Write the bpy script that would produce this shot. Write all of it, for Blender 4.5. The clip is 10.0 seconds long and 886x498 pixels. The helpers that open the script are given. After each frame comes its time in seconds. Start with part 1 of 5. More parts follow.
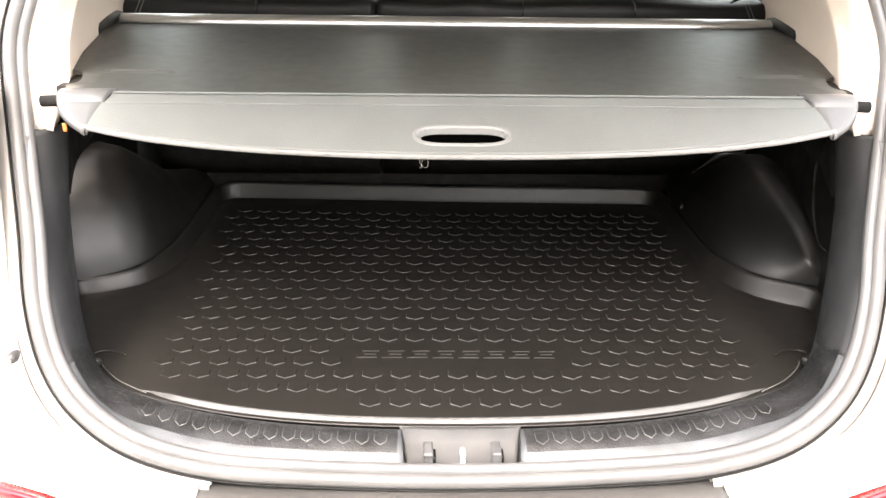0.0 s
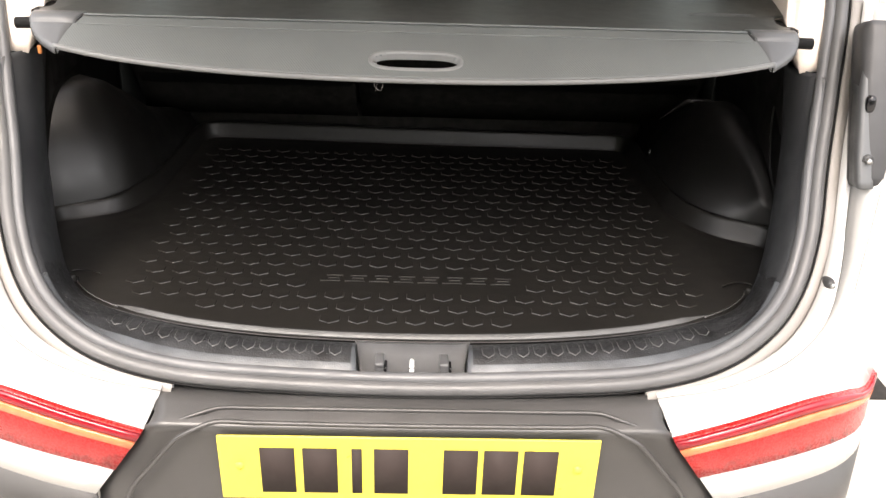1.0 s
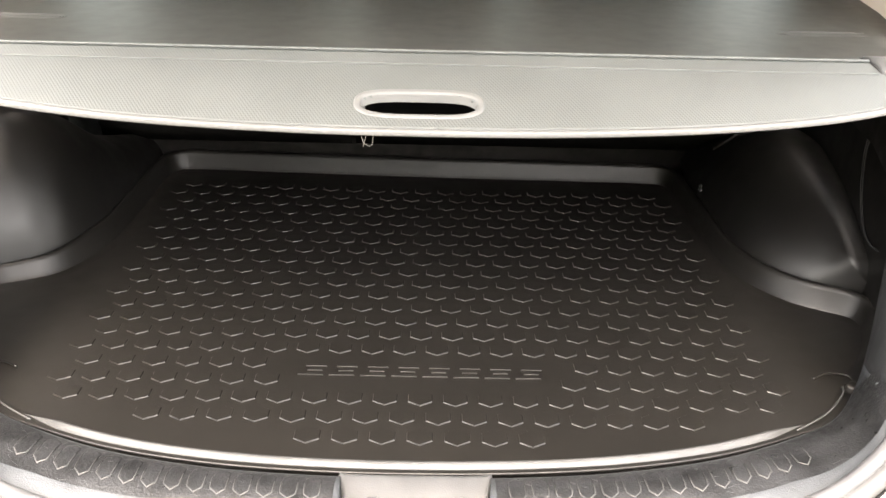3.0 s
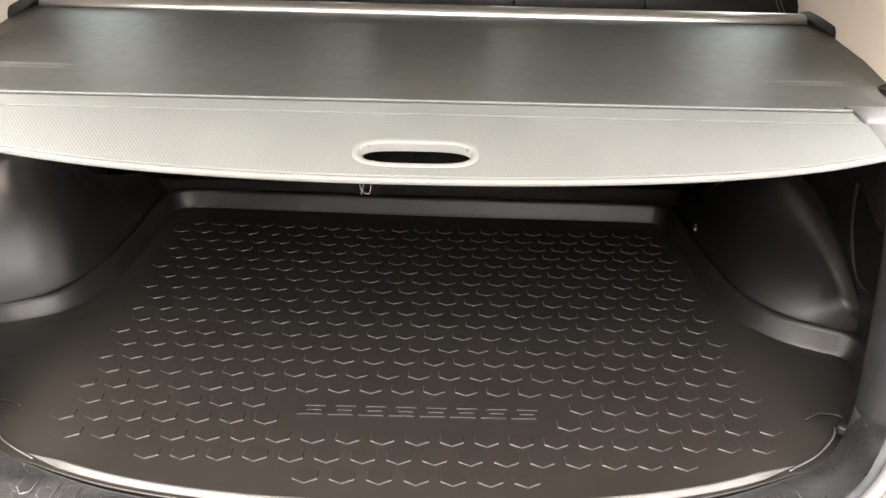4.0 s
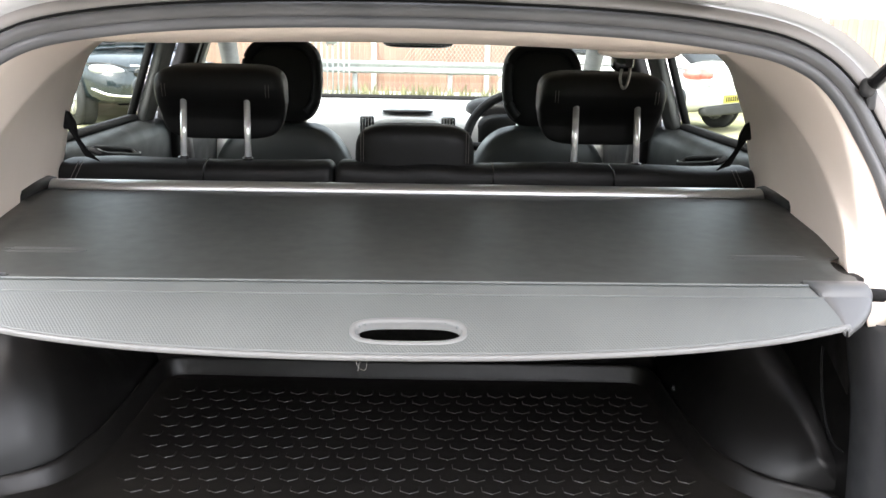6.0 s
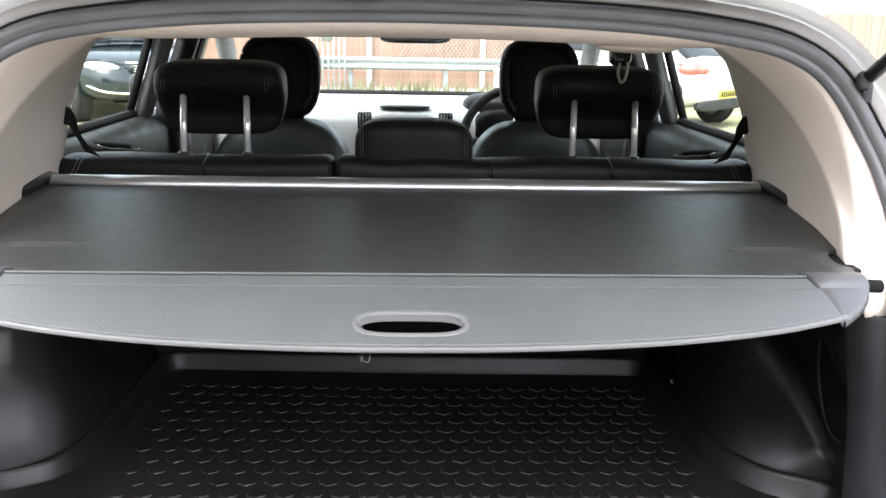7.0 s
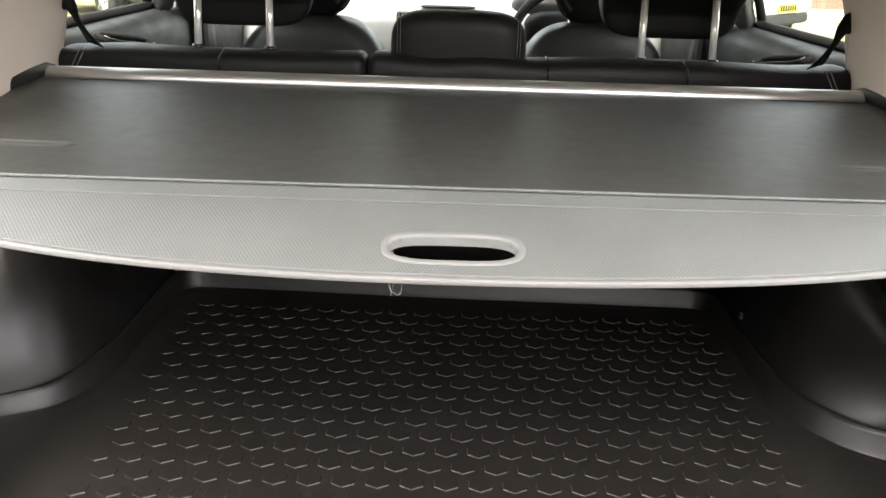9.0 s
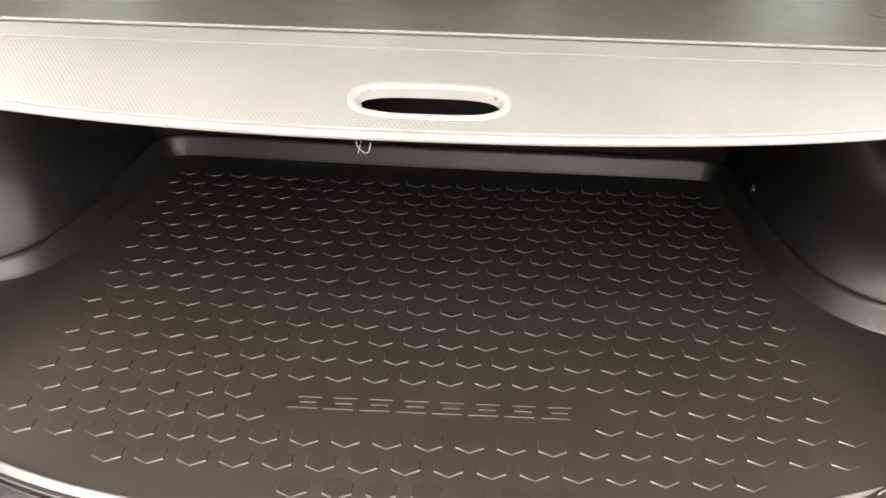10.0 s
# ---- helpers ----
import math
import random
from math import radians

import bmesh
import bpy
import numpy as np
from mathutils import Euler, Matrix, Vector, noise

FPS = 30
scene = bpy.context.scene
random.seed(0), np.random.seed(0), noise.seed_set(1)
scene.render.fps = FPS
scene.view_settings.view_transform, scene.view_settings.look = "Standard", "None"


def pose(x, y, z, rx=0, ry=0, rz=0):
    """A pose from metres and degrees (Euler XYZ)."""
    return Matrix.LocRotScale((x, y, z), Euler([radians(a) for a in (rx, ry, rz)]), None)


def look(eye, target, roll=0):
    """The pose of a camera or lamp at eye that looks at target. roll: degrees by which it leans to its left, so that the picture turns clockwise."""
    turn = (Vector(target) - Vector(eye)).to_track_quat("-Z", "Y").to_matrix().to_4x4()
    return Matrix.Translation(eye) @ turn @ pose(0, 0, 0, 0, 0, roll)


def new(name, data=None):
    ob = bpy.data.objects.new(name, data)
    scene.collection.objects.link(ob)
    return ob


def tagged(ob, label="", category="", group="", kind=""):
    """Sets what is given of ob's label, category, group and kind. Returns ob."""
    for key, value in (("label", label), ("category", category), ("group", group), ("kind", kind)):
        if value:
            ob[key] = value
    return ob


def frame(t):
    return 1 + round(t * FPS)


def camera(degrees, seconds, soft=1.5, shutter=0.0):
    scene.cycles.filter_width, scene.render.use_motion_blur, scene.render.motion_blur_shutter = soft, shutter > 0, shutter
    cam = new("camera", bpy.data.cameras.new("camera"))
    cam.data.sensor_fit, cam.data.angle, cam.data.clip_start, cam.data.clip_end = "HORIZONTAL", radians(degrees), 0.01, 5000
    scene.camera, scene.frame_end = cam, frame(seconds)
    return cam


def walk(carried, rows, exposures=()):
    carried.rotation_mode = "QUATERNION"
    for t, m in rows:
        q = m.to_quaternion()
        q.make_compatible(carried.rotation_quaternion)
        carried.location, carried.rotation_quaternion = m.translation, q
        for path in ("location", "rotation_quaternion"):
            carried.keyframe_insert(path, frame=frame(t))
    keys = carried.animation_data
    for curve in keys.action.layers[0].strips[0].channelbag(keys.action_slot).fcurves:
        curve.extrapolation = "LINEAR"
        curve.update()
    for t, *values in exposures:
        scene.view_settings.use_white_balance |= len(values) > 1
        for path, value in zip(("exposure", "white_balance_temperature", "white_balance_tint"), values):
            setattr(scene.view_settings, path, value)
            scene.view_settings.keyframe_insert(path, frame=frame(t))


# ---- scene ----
cam = camera(54.2, 10.0)
PATH = [
    (0, (-0.063, -0.866, 1.47), (-0.002, 0.968, 0.674), 0.9),
    (0.5, (-0.028, -0.953, 1.46), (0.014, 0.867, 0.631), 1.6),
    (0.7, (-0.007, -0.966, 1.445), (0.036, 0.848, 0.605), 1.8),
    (1, (0.009, -0.951, 1.434), (0.061, 0.854, 0.573), 1.9),
    (1.2, (0.011, -0.908, 1.424), (0.071, 0.893, 0.557), 1.8),
    (1.5, (-0.001, -0.794, 1.417), (0.078, 1.015, 0.567), 1.7),
    (1.7, (-0.004, -0.753, 1.414), (0.065, 1.067, 0.586), 1.3),
    (2, (-0.023, -0.677, 1.397), (0.057, 1.135, 0.554), 1.6),
    (3.5, (0.017, -0.599, 1.411), (0.043, 1.199, 0.535), 1.6),
    (4, (0.013, -0.617, 1.426), (0.046, 1.211, 0.616), 1.6),
    (4.5, (0.016, -0.638, 1.446), (0.06, 1.226, 0.723), 1.4),
    (5, (0.014, -0.651, 1.458), (0.074, 1.243, 0.818), 1.4),
    (5.5, (0.005, -0.666, 1.471), (0.076, 1.256, 0.922), 1.5),
    (6, (-0.002, -0.67, 1.473), (0.074, 1.27, 0.994), 1.2),
    (7.5, (-0.023, -0.682, 1.466), (0.072, 1.251, 0.96), 1.1),
    (8, (-0.042, -0.673, 1.452), (0.064, 1.24, 0.879), 1.2),
    (8.2, (-0.039, -0.658, 1.45), (0.059, 1.251, 0.863), 1.4),
    (8.5, (-0.027, -0.591, 1.445), (0.037, 1.315, 0.842), 1.6),
    (8.7, (-0.02, -0.56, 1.448), (0.019, 1.341, 0.827), 1.9),
    (9, (-0.013, -0.498, 1.417), (-0.01, 1.386, 0.744), 1.8),
    (9.2, (-0.006, -0.475, 1.409), (-0.013, 1.385, 0.674), 1.5),
    (9.5, (0.003, -0.447, 1.395), (-0.011, 1.382, 0.587), 1.5),
    (10, (0.018, -0.426, 1.371), (0.004, 1.345, 0.44), 1.9),
]
EXPOSURES = [(0, 3.85, 7300, 14), (0.5, 3.28, 7250, 13.8), (1, 2.70, 7150, 13.5), (1.5, 2.62, 7000, 13), (1.7, 3.05, 7000, 12), (2, 3.5, 7100, 12), (3.5, 3.95, 7500, 13), (4.5, 3.92, 7500, 13), (5, 3.75, 7500, 13), (6, 3.25, 6550, 13), (7.5, 3.05, 6300, 12), (8, 3.08, 6500, 12.5), (8.5, 3.35, 6800, 13), (9, 3.45, 7100, 13), (9.5, 3.8, 7300, 14), (10, 4.2, 7500, 14.3)]
walk(cam, [(t, look(eye, target, roll)) for t, eye, target, roll in PATH], EXPOSURES)

# ---------------------------------------------------------------- light
world = bpy.data.worlds.new("sky")
scene.world = world
world.use_nodes = True
wn = world.node_tree.nodes
sky = wn.new("ShaderNodeTexSky")
sky.sky_type, sky.sun_disc = "NISHITA", False
sky.sun_elevation, sky.sun_rotation = radians(60), radians(191)
sky.dust_density, sky.air_density, sky.ozone_density = 4.0, 1.0, 0.6
wn["Background"].inputs["Strength"].default_value = 0.15
pale = wn.new("ShaderNodeHueSaturation")
pale.inputs["Saturation"].default_value = 0.35      # thin cloud
world.node_tree.links.new(sky.outputs[0], pale.inputs["Color"])
world.node_tree.links.new(pale.outputs[0], wn["Background"].inputs["Color"])
sun = new("sun", bpy.data.lights.new("sun", "SUN"))
sun.data.energy, sun.data.angle, sun.data.color = 0.6, radians(40), (1.0, 0.96, 0.91)
sun.matrix_world = look((-.9, -4.6, 8.3), (0, 0, 0))

# ---------------------------------------------------------------- materials


def material(name, base, rough=0.5, metal=0.0, vary=0.15, scale=8.0, bump=0.0, bump_scale=300.0, spec=0.5, coat=0.0,
             second=None, alpha=1.0, glass=False, emit=0.0, detail=6.0, rough_vary=0.08, stretch=None, by_object=0.0):
    """A surface with variation of colour and gloss at a large and a small scale, and fine relief."""
    m = bpy.data.materials.new(name)
    m.use_nodes = True
    n, k = m.node_tree.nodes, m.node_tree.links.new
    b = n["Principled BSDF"]
    b.inputs["Metallic"].default_value = metal
    b.inputs["Specular IOR Level"].default_value = spec
    b.inputs["Coat Weight"].default_value = coat
    if glass:
        b.inputs["Transmission Weight"].default_value = 1.0
        b.inputs["IOR"].default_value = 1.1
        b.inputs["Base Color"].default_value = (*base, 1)
        b.inputs["Roughness"].default_value = rough
        return m
    co = n.new("ShaderNodeTexCoord")
    src = co.outputs["Object"]
    if stretch:
        mp = n.new("ShaderNodeMapping")
        mp.inputs["Scale"].default_value = stretch
        k(src, mp.inputs["Vector"])
        src = mp.outputs["Vector"]
    big = n.new("ShaderNodeTexNoise")
    big.inputs["Scale"].default_value, big.inputs["Detail"].default_value = scale, detail
    k(src, big.inputs["Vector"])
    ramp = n.new("ShaderNodeMapRange")
    ramp.inputs["From Min"].default_value, ramp.inputs["From Max"].default_value = 0.3, 0.7
    k(big.outputs["Fac"], ramp.inputs["Value"])
    fac = ramp.outputs["Result"]
    if by_object:
        info = n.new("ShaderNodeObjectInfo")
        mx = n.new("ShaderNodeMix")
        mx.inputs["Factor"].default_value = by_object
        k(fac, mx.inputs["A"])
        k(info.outputs["Random"], mx.inputs["B"])
        fac = mx.outputs["Result"]
    mix = n.new("ShaderNodeMix")
    mix.data_type = "RGBA"
    lo = second or tuple(c * (1 - vary) for c in base)
    hi = base if second else tuple(min(1, c * (1 + vary)) for c in base)
    mix.inputs["A"].default_value, mix.inputs["B"].default_value = (*lo, 1), (*hi, 1)
    k(fac, mix.inputs["Factor"])
    k(mix.outputs["Result"], b.inputs["Base Color"])
    rr = n.new("ShaderNodeMapRange")
    rr.inputs["To Min"].default_value, rr.inputs["To Max"].default_value = max(0.02, rough - rough_vary), min(1, rough + rough_vary)
    rr.inputs["From Min"].default_value, rr.inputs["From Max"].default_value = 0.3, 0.7
    fine2 = n.new("ShaderNodeTexNoise")
    fine2.inputs["Scale"].default_value, fine2.inputs["Detail"].default_value = scale * 4.3, 4
    k(src, fine2.inputs["Vector"])
    k(fine2.outputs["Fac"], rr.inputs["Value"])
    k(rr.outputs["Result"], b.inputs["Roughness"])
    if bump:
        fine = n.new("ShaderNodeTexNoise")
        fine.inputs["Scale"].default_value, fine.inputs["Detail"].default_value = bump_scale, 3
        k(src, fine.inputs["Vector"])
        bp = n.new("ShaderNodeBump")
        bp.inputs["Strength"].default_value, bp.inputs["Distance"].default_value = bump, 0.002
        k(fine.outputs["Fac"], bp.inputs["Height"])
        k(bp.outputs["Normal"], b.inputs["Normal"])
    if emit:
        b.inputs["Emission Color"].default_value, b.inputs["Emission Strength"].default_value = (*base, 1), emit
    return m


def woven(name, base, rough, pitch, bump):
    """Coated cloth with a fine diagonal weave."""
    m = material(name, base, rough, vary=0.09, scale=9.0, rough_vary=0.03)
    n, k = m.node_tree.nodes, m.node_tree.links.new
    co = n.new("ShaderNodeTexCoord")
    prev = None
    for turn in (0.7, -0.7):
        mp = n.new("ShaderNodeMapping")
        mp.inputs["Rotation"].default_value = (0, 0, turn)
        wv = n.new("ShaderNodeTexWave")
        wv.inputs["Scale"].default_value = 1.0 / pitch / 20 * 6.283 / 2
        k(co.outputs["Object"], mp.inputs["Vector"])
        k(mp.outputs["Vector"], wv.inputs["Vector"])
        if prev:
            mul = n.new("ShaderNodeMath")
            mul.operation = "MULTIPLY"
            k(prev, mul.inputs[0])
            k(wv.outputs["Fac"], mul.inputs[1])
            bp = n.new("ShaderNodeBump")
            bp.inputs["Strength"].default_value, bp.inputs["Distance"].default_value = bump, 0.001
            k(mul.outputs[0], bp.inputs["Height"])
            k(bp.outputs["Normal"], n["Principled BSDF"].inputs["Normal"])
        prev = wv.outputs["Fac"]
    return m


M_WHITE = material("white_paint", (0.53, 0.528, 0.516), 0.20, vary=0.04, scale=3, coat=0.6, rough_vary=0.05)
M_BLACK = material("black_grained_plastic", (0.0095, 0.009, 0.0086), 0.40, vary=0.15, scale=6, bump=0.12, bump_scale=900, spec=0.4)
M_ARCH = material("smooth_arch_plastic", (0.0088, 0.0083, 0.0078), 0.41, vary=0.12, scale=6, bump=0.10, bump_scale=900, spec=0.68)
# side trim darker than the sill, its shade put into the colour
M_SIDE = material("shaded_side_plastic", (0.043, 0.045, 0.0485), 0.42, vary=0.25, scale=9, bump=0.2, bump_scale=600)
# sill paler and bluer: sky light on its top, put into the colour
M_SILL = material("sky_lit_scuffed_plastic", (0.068, 0.074, 0.081), 0.40, vary=0.4, scale=14, bump=0.25, bump_scale=500, rough_vary=0.12)
M_MAT = material("black_rubber_mat", (0.0146, 0.0134, 0.0120), 0.36, spec=0.5, vary=0.15, scale=7, bump=0.10, bump_scale=900, rough_vary=0.06)
# far paler than the tray: the edges' sky sheen as colour
M_RIM = material("sheen_pale_edge", (0.072, 0.073, 0.073), 0.42, vary=0.2, scale=18, bump=0.12, bump_scale=500, rough_vary=0.1)
M_LIP = material("grainy_rubber_lip", (0.0125, 0.0116, 0.0106), 0.36, vary=0.15, scale=25, bump=0.22, bump_scale=800, rough_vary=0.05, spec=0.5)
M_TREAD = material("dark_tread_plastic", (0.025, 0.0258, 0.0275), 0.42, vary=0.5, scale=26, bump=0.45, bump_scale=300, rough_vary=0.15)
M_CARPET = material("black_carpet", (0.028, 0.0265, 0.025), 0.95, vary=0.3, scale=40, bump=0.8, bump_scale=600, spec=0.1)
M_RUBBER = material("black_seal_rubber", (0.026, 0.0265, 0.028), 0.40, vary=0.15, scale=10, bump=0.1, bump_scale=400)
M_SEAL = material("grey_seal_rubber", (0.082, 0.082, 0.083), 0.42, vary=0.15, scale=10, bump=0.1, bump_scale=400)
M_SEAL_LIP = material("pale_seal_rubber", (0.098, 0.100, 0.104), 0.40, vary=0.15, scale=10, bump=0.1, bump_scale=400)
M_EDGE_BAND = material("beige_grey_edge_band", (0.215, 0.200, 0.186), 0.45, vary=0.12, scale=10, bump=0.1, bump_scale=400)
M_BUMPER = material("dark_grey_bumper_plastic", (0.043, 0.042, 0.041), 0.38, vary=0.15, scale=7, bump=0.10, bump_scale=600)
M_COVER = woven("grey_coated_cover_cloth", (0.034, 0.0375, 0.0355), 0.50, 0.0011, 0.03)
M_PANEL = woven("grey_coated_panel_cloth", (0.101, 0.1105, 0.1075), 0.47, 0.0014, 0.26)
M_GRIP = material("pale_grey_grip_plastic", (0.140, 0.144, 0.142), 0.36, vary=0.05, scale=12, bump=0.08, bump_scale=700)
M_CAP = material("grey_cap_plastic", (0.090, 0.094, 0.097), 0.36, vary=0.06, scale=12, bump=0.12, bump_scale=700)
M_LEATHER = material("black_leather", (0.008, 0.008, 0.008), 0.5, vary=0.2, scale=9, bump=0.14, bump_scale=420, spec=0.22)
# paler, greener leather: windscreen light on the front seats put into colour
M_LEATHER_LIT = material("windscreen_lit_leather", (0.016, 0.0185, 0.0178), 0.45, vary=0.2, scale=7, bump=0.10, bump_scale=420, spec=0.5)
M_THREAD = material("pale_thread", (0.20, 0.19, 0.175), 0.8)
M_CHROME = material("chrome", (0.85, 0.85, 0.85), 0.2, metal=1.0, vary=0.02, rough_vary=0.03)
M_POST = material("bright_post_chrome", (0.94, 0.94, 0.94), 0.12, metal=0.6, vary=0.02, rough_vary=0.03)
M_ALU = material("brushed_aluminium", (0.66, 0.67, 0.68), 0.42, metal=1.0, vary=0.04, stretch=(0.5, 40, 40))
M_STRIKER = material("striker_zinc", (0.62, 0.62, 0.61), 0.5, metal=0.3, vary=0.03, scale=8, rough_vary=0.02)
M_STEEL = material("dull_steel", (0.45, 0.45, 0.44), 0.4, metal=1.0, vary=0.15, scale=40)
M_BEIGE = material("warm_grey_trim_plastic", (0.80, 0.71, 0.63), 0.55, vary=0.04, scale=4, bump=0.15, bump_scale=700)
M_LINER = material("beige_headliner_cloth", (0.85, 0.75, 0.65), 0.9, vary=0.05, scale=12, bump=0.3, bump_scale=700, spec=0.2)
M_RED = material("red_lens", (0.36, 0.012, 0.012), 0.28, vary=0.35, scale=70, coat=0.15, bump=0.4, bump_scale=250)
M_REDCLEAR = material("pale_red_lens_strip", (0.56, 0.14, 0.06), 0.2, vary=0.2, scale=60, coat=0.2)
M_DARKRED = material("dark_red_lens", (0.20, 0.006, 0.012), 0.15, vary=0.15, scale=60, coat=0.25)
M_PINKLENS = material("pale_pink_red_lens", (0.52, 0.13, 0.11), 0.22, vary=0.35, scale=9, coat=0.3)
M_YELLOW = material("yellow_plate", (0.60, 0.53, 0.06), 0.35, vary=0.04, scale=8)
M_INK = material("black_plate_ink", (0.03, 0.022, 0.02), 0.7, spec=0.2)
M_HOUSING = material("grey_lamp_housing", (0.034, 0.0345, 0.036), 0.45, vary=0.25, scale=9)
M_LATCH = material("pale_grey_worn_plastic", (0.085, 0.086, 0.088), 0.4, vary=0.15, scale=25, bump=0.12, bump_scale=600)
M_GLOSS = material("gloss_black", (0.01, 0.01, 0.011), 0.12, vary=0.05)
M_DOOR = material("grey_door_trim", (0.017, 0.0195, 0.0192), 0.5, spec=0.3, vary=0.06, scale=3, bump=0.08, bump_scale=500)
M_DASH = material("grey_dashboard", (0.42, 0.43, 0.43), 0.5, vary=0.1, bump=0.15)
M_SILVER = material("silver_trim", (0.5, 0.5, 0.5), 0.3, metal=0.8, vary=0.05)
M_GLASS = bpy.data.materials.new("window_glass")
M_GLASS.use_nodes = True
gn, gk = M_GLASS.node_tree.nodes, M_GLASS.node_tree.links.new
g_clear, g_gloss, g_mix = gn.new("ShaderNodeBsdfTransparent"), gn.new("ShaderNodeBsdfGlossy"), gn.new("ShaderNodeMixShader")
g_clear.inputs["Color"].default_value, g_gloss.inputs["Roughness"].default_value = (0.70, 0.77, 0.73, 1), 0.02
g_mix.inputs["Fac"].default_value = 0.05
gk(g_clear.outputs[0], g_mix.inputs[1])
gk(g_gloss.outputs[0], g_mix.inputs[2])
gk(g_mix.outputs[0], gn["Material Output"].inputs["Surface"])
M_FRAME = material("grey_window_frame", (0.16, 0.165, 0.16), 0.55, vary=0.08)
M_WEB = material("black_webbing", (0.012, 0.012, 0.012), 0.7, spec=0.12, vary=0.2, scale=60, bump=0.4, bump_scale=500)
M_AMBER = material("amber_reflector", (0.55, 0.20, 0.06), 0.2)
M_GROUND = material("dry_grass_and_gravel", (0.30, 0.275, 0.18), 0.95, second=(0.16, 0.165, 0.075), scale=0.9, bump=1.0, bump_scale=30, detail=12, spec=0.2)
gn, gk = M_GROUND.node_tree.nodes, M_GROUND.node_tree.links.new
where, split, fade, swap = gn.new("ShaderNodeTexCoord"), gn.new("ShaderNodeSeparateXYZ"), gn.new("ShaderNodeMapRange"), gn.new("ShaderNodeMix")
fade.inputs["From Min"].default_value, fade.inputs["From Max"].default_value = 4.5, 8.5      # gravel round the car, dry grass beyond
swap.data_type = "RGBA"
swap.inputs["A"].default_value = (0.30, 0.285, 0.26, 1)
gk(where.outputs["Object"], split.inputs["Vector"])
gk(split.outputs["Y"], fade.inputs["Value"])
gk(fade.outputs["Result"], swap.inputs["Factor"])
gk(gn["Principled BSDF"].inputs["Base Color"].links[0].from_socket, swap.inputs["B"])
gk(swap.outputs["Result"], gn["Principled BSDF"].inputs["Base Color"])
M_FENCE = material("red_brown_fence_board", (0.26, 0.150, 0.113), 0.85, vary=0.2, scale=6, stretch=(4, 4, 0.6), by_object=0.5)
M_LATTICE = material("pale_lattice_wood", (0.42, 0.33, 0.27), 0.85, vary=0.15)
M_CONC = material("pale_concrete", (0.46, 0.45, 0.42), 0.85, vary=0.12, scale=8, bump=0.4, bump_scale=80)
M_GALV = material("galvanised_steel", (0.27, 0.29, 0.30), 0.5, metal=0.3, vary=0.15, scale=12)
M_NAVY = material("dark_blue_car_paint", (0.010, 0.016, 0.019), 0.22, vary=0.05, coat=0.7)
M_LENS = material("clear_lamp_lens", (0.45, 0.47, 0.48), 0.12, vary=0.35, scale=14, coat=0.3)
M_BLUE = material("blue_plate_band", (0.03, 0.09, 0.32), 0.4)
M_TYRE = material("tyre_rubber", (0.02, 0.02, 0.02), 0.8, vary=0.2)
M_WEED = material("pale_dry_weed", (0.17, 0.165, 0.075), 0.7, vary=0.4, scale=20)
M_LEAF = material("green_leaf", (0.065, 0.09, 0.038), 0.6, vary=0.35, scale=20)

# ---------------------------------------------------------------- building helpers


def part(name, bm, mat, parent=None, label="", smooth=True, thick=0.0, bevel=0.0, face=None):
    bmesh.ops.recalc_face_normals(bm, faces=bm.faces[:])
    if face and sum((f.normal * f.calc_area() for f in bm.faces), Vector()).dot(Vector(face)) < 0:
        bmesh.ops.reverse_faces(bm, faces=bm.faces[:])
    me = bpy.data.meshes.new(name)
    bm.to_mesh(me)
    bm.free()
    me.materials.append(mat)
    for p in me.polygons:
        p.use_smooth = smooth
    ob = new(name, me)
    if parent:
        ob.parent = parent
    if label:
        ob["label"] = label
    if thick:
        s = ob.modifiers.new("thickness", "SOLIDIFY")
        s.thickness, s.offset = abs(thick), -1 if thick > 0 else 1
    if bevel:
        s = ob.modifiers.new("edges", "BEVEL")
        s.width, s.segments, s.limit_method = bevel, 2, "ANGLE"
    return ob


def thing(name, label, category, kind="", group="", at=(0, 0, 0)):
    ob = new(name)
    ob.empty_display_size = 0.05
    ob.matrix_world = Matrix.Translation(at)
    return tagged(ob, label, category, group, kind)


def spline(points, n, closed=False):
    """n points along a smooth curve through the given ones, evenly by length."""
    p = np.array(points, float)
    seg = len(p) if closed else len(p) - 1
    out = []
    for i in range(seg):
        if closed:
            a, b, c, d = (p[(i + j) % len(p)] for j in (-1, 0, 1, 2))
        else:
            a, b, c, d = p[max(i - 1, 0)], p[i], p[i + 1], p[min(i + 2, len(p) - 1)]
        for t in np.linspace(0, 1, 24, endpoint=False):
            out.append(0.5 * (2 * b + (c - a) * t + (2 * a - 5 * b + 4 * c - d) * t * t + (3 * b - a - 3 * c + d) * t ** 3))
    out.append(p[0] if closed else p[-1])
    out = np.array(out)
    s = np.r_[0, np.cumsum(np.linalg.norm(np.diff(out, axis=0), axis=1))]
    at = np.linspace(0, s[-1], n + 1)[:-1] if closed else np.linspace(0, s[-1], n)
    return np.stack([np.interp(at, s, out[:, j]) for j in range(out.shape[1])], 1)


def mirrored(half):
    """A closed or open run from a right half that starts at x = 0: the left half is added before it."""
    half = [tuple(p) for p in half]
    left = [(-p[0], *p[1:]) for p in half[::-1] if p[0] > 1e-6]
    return left + half


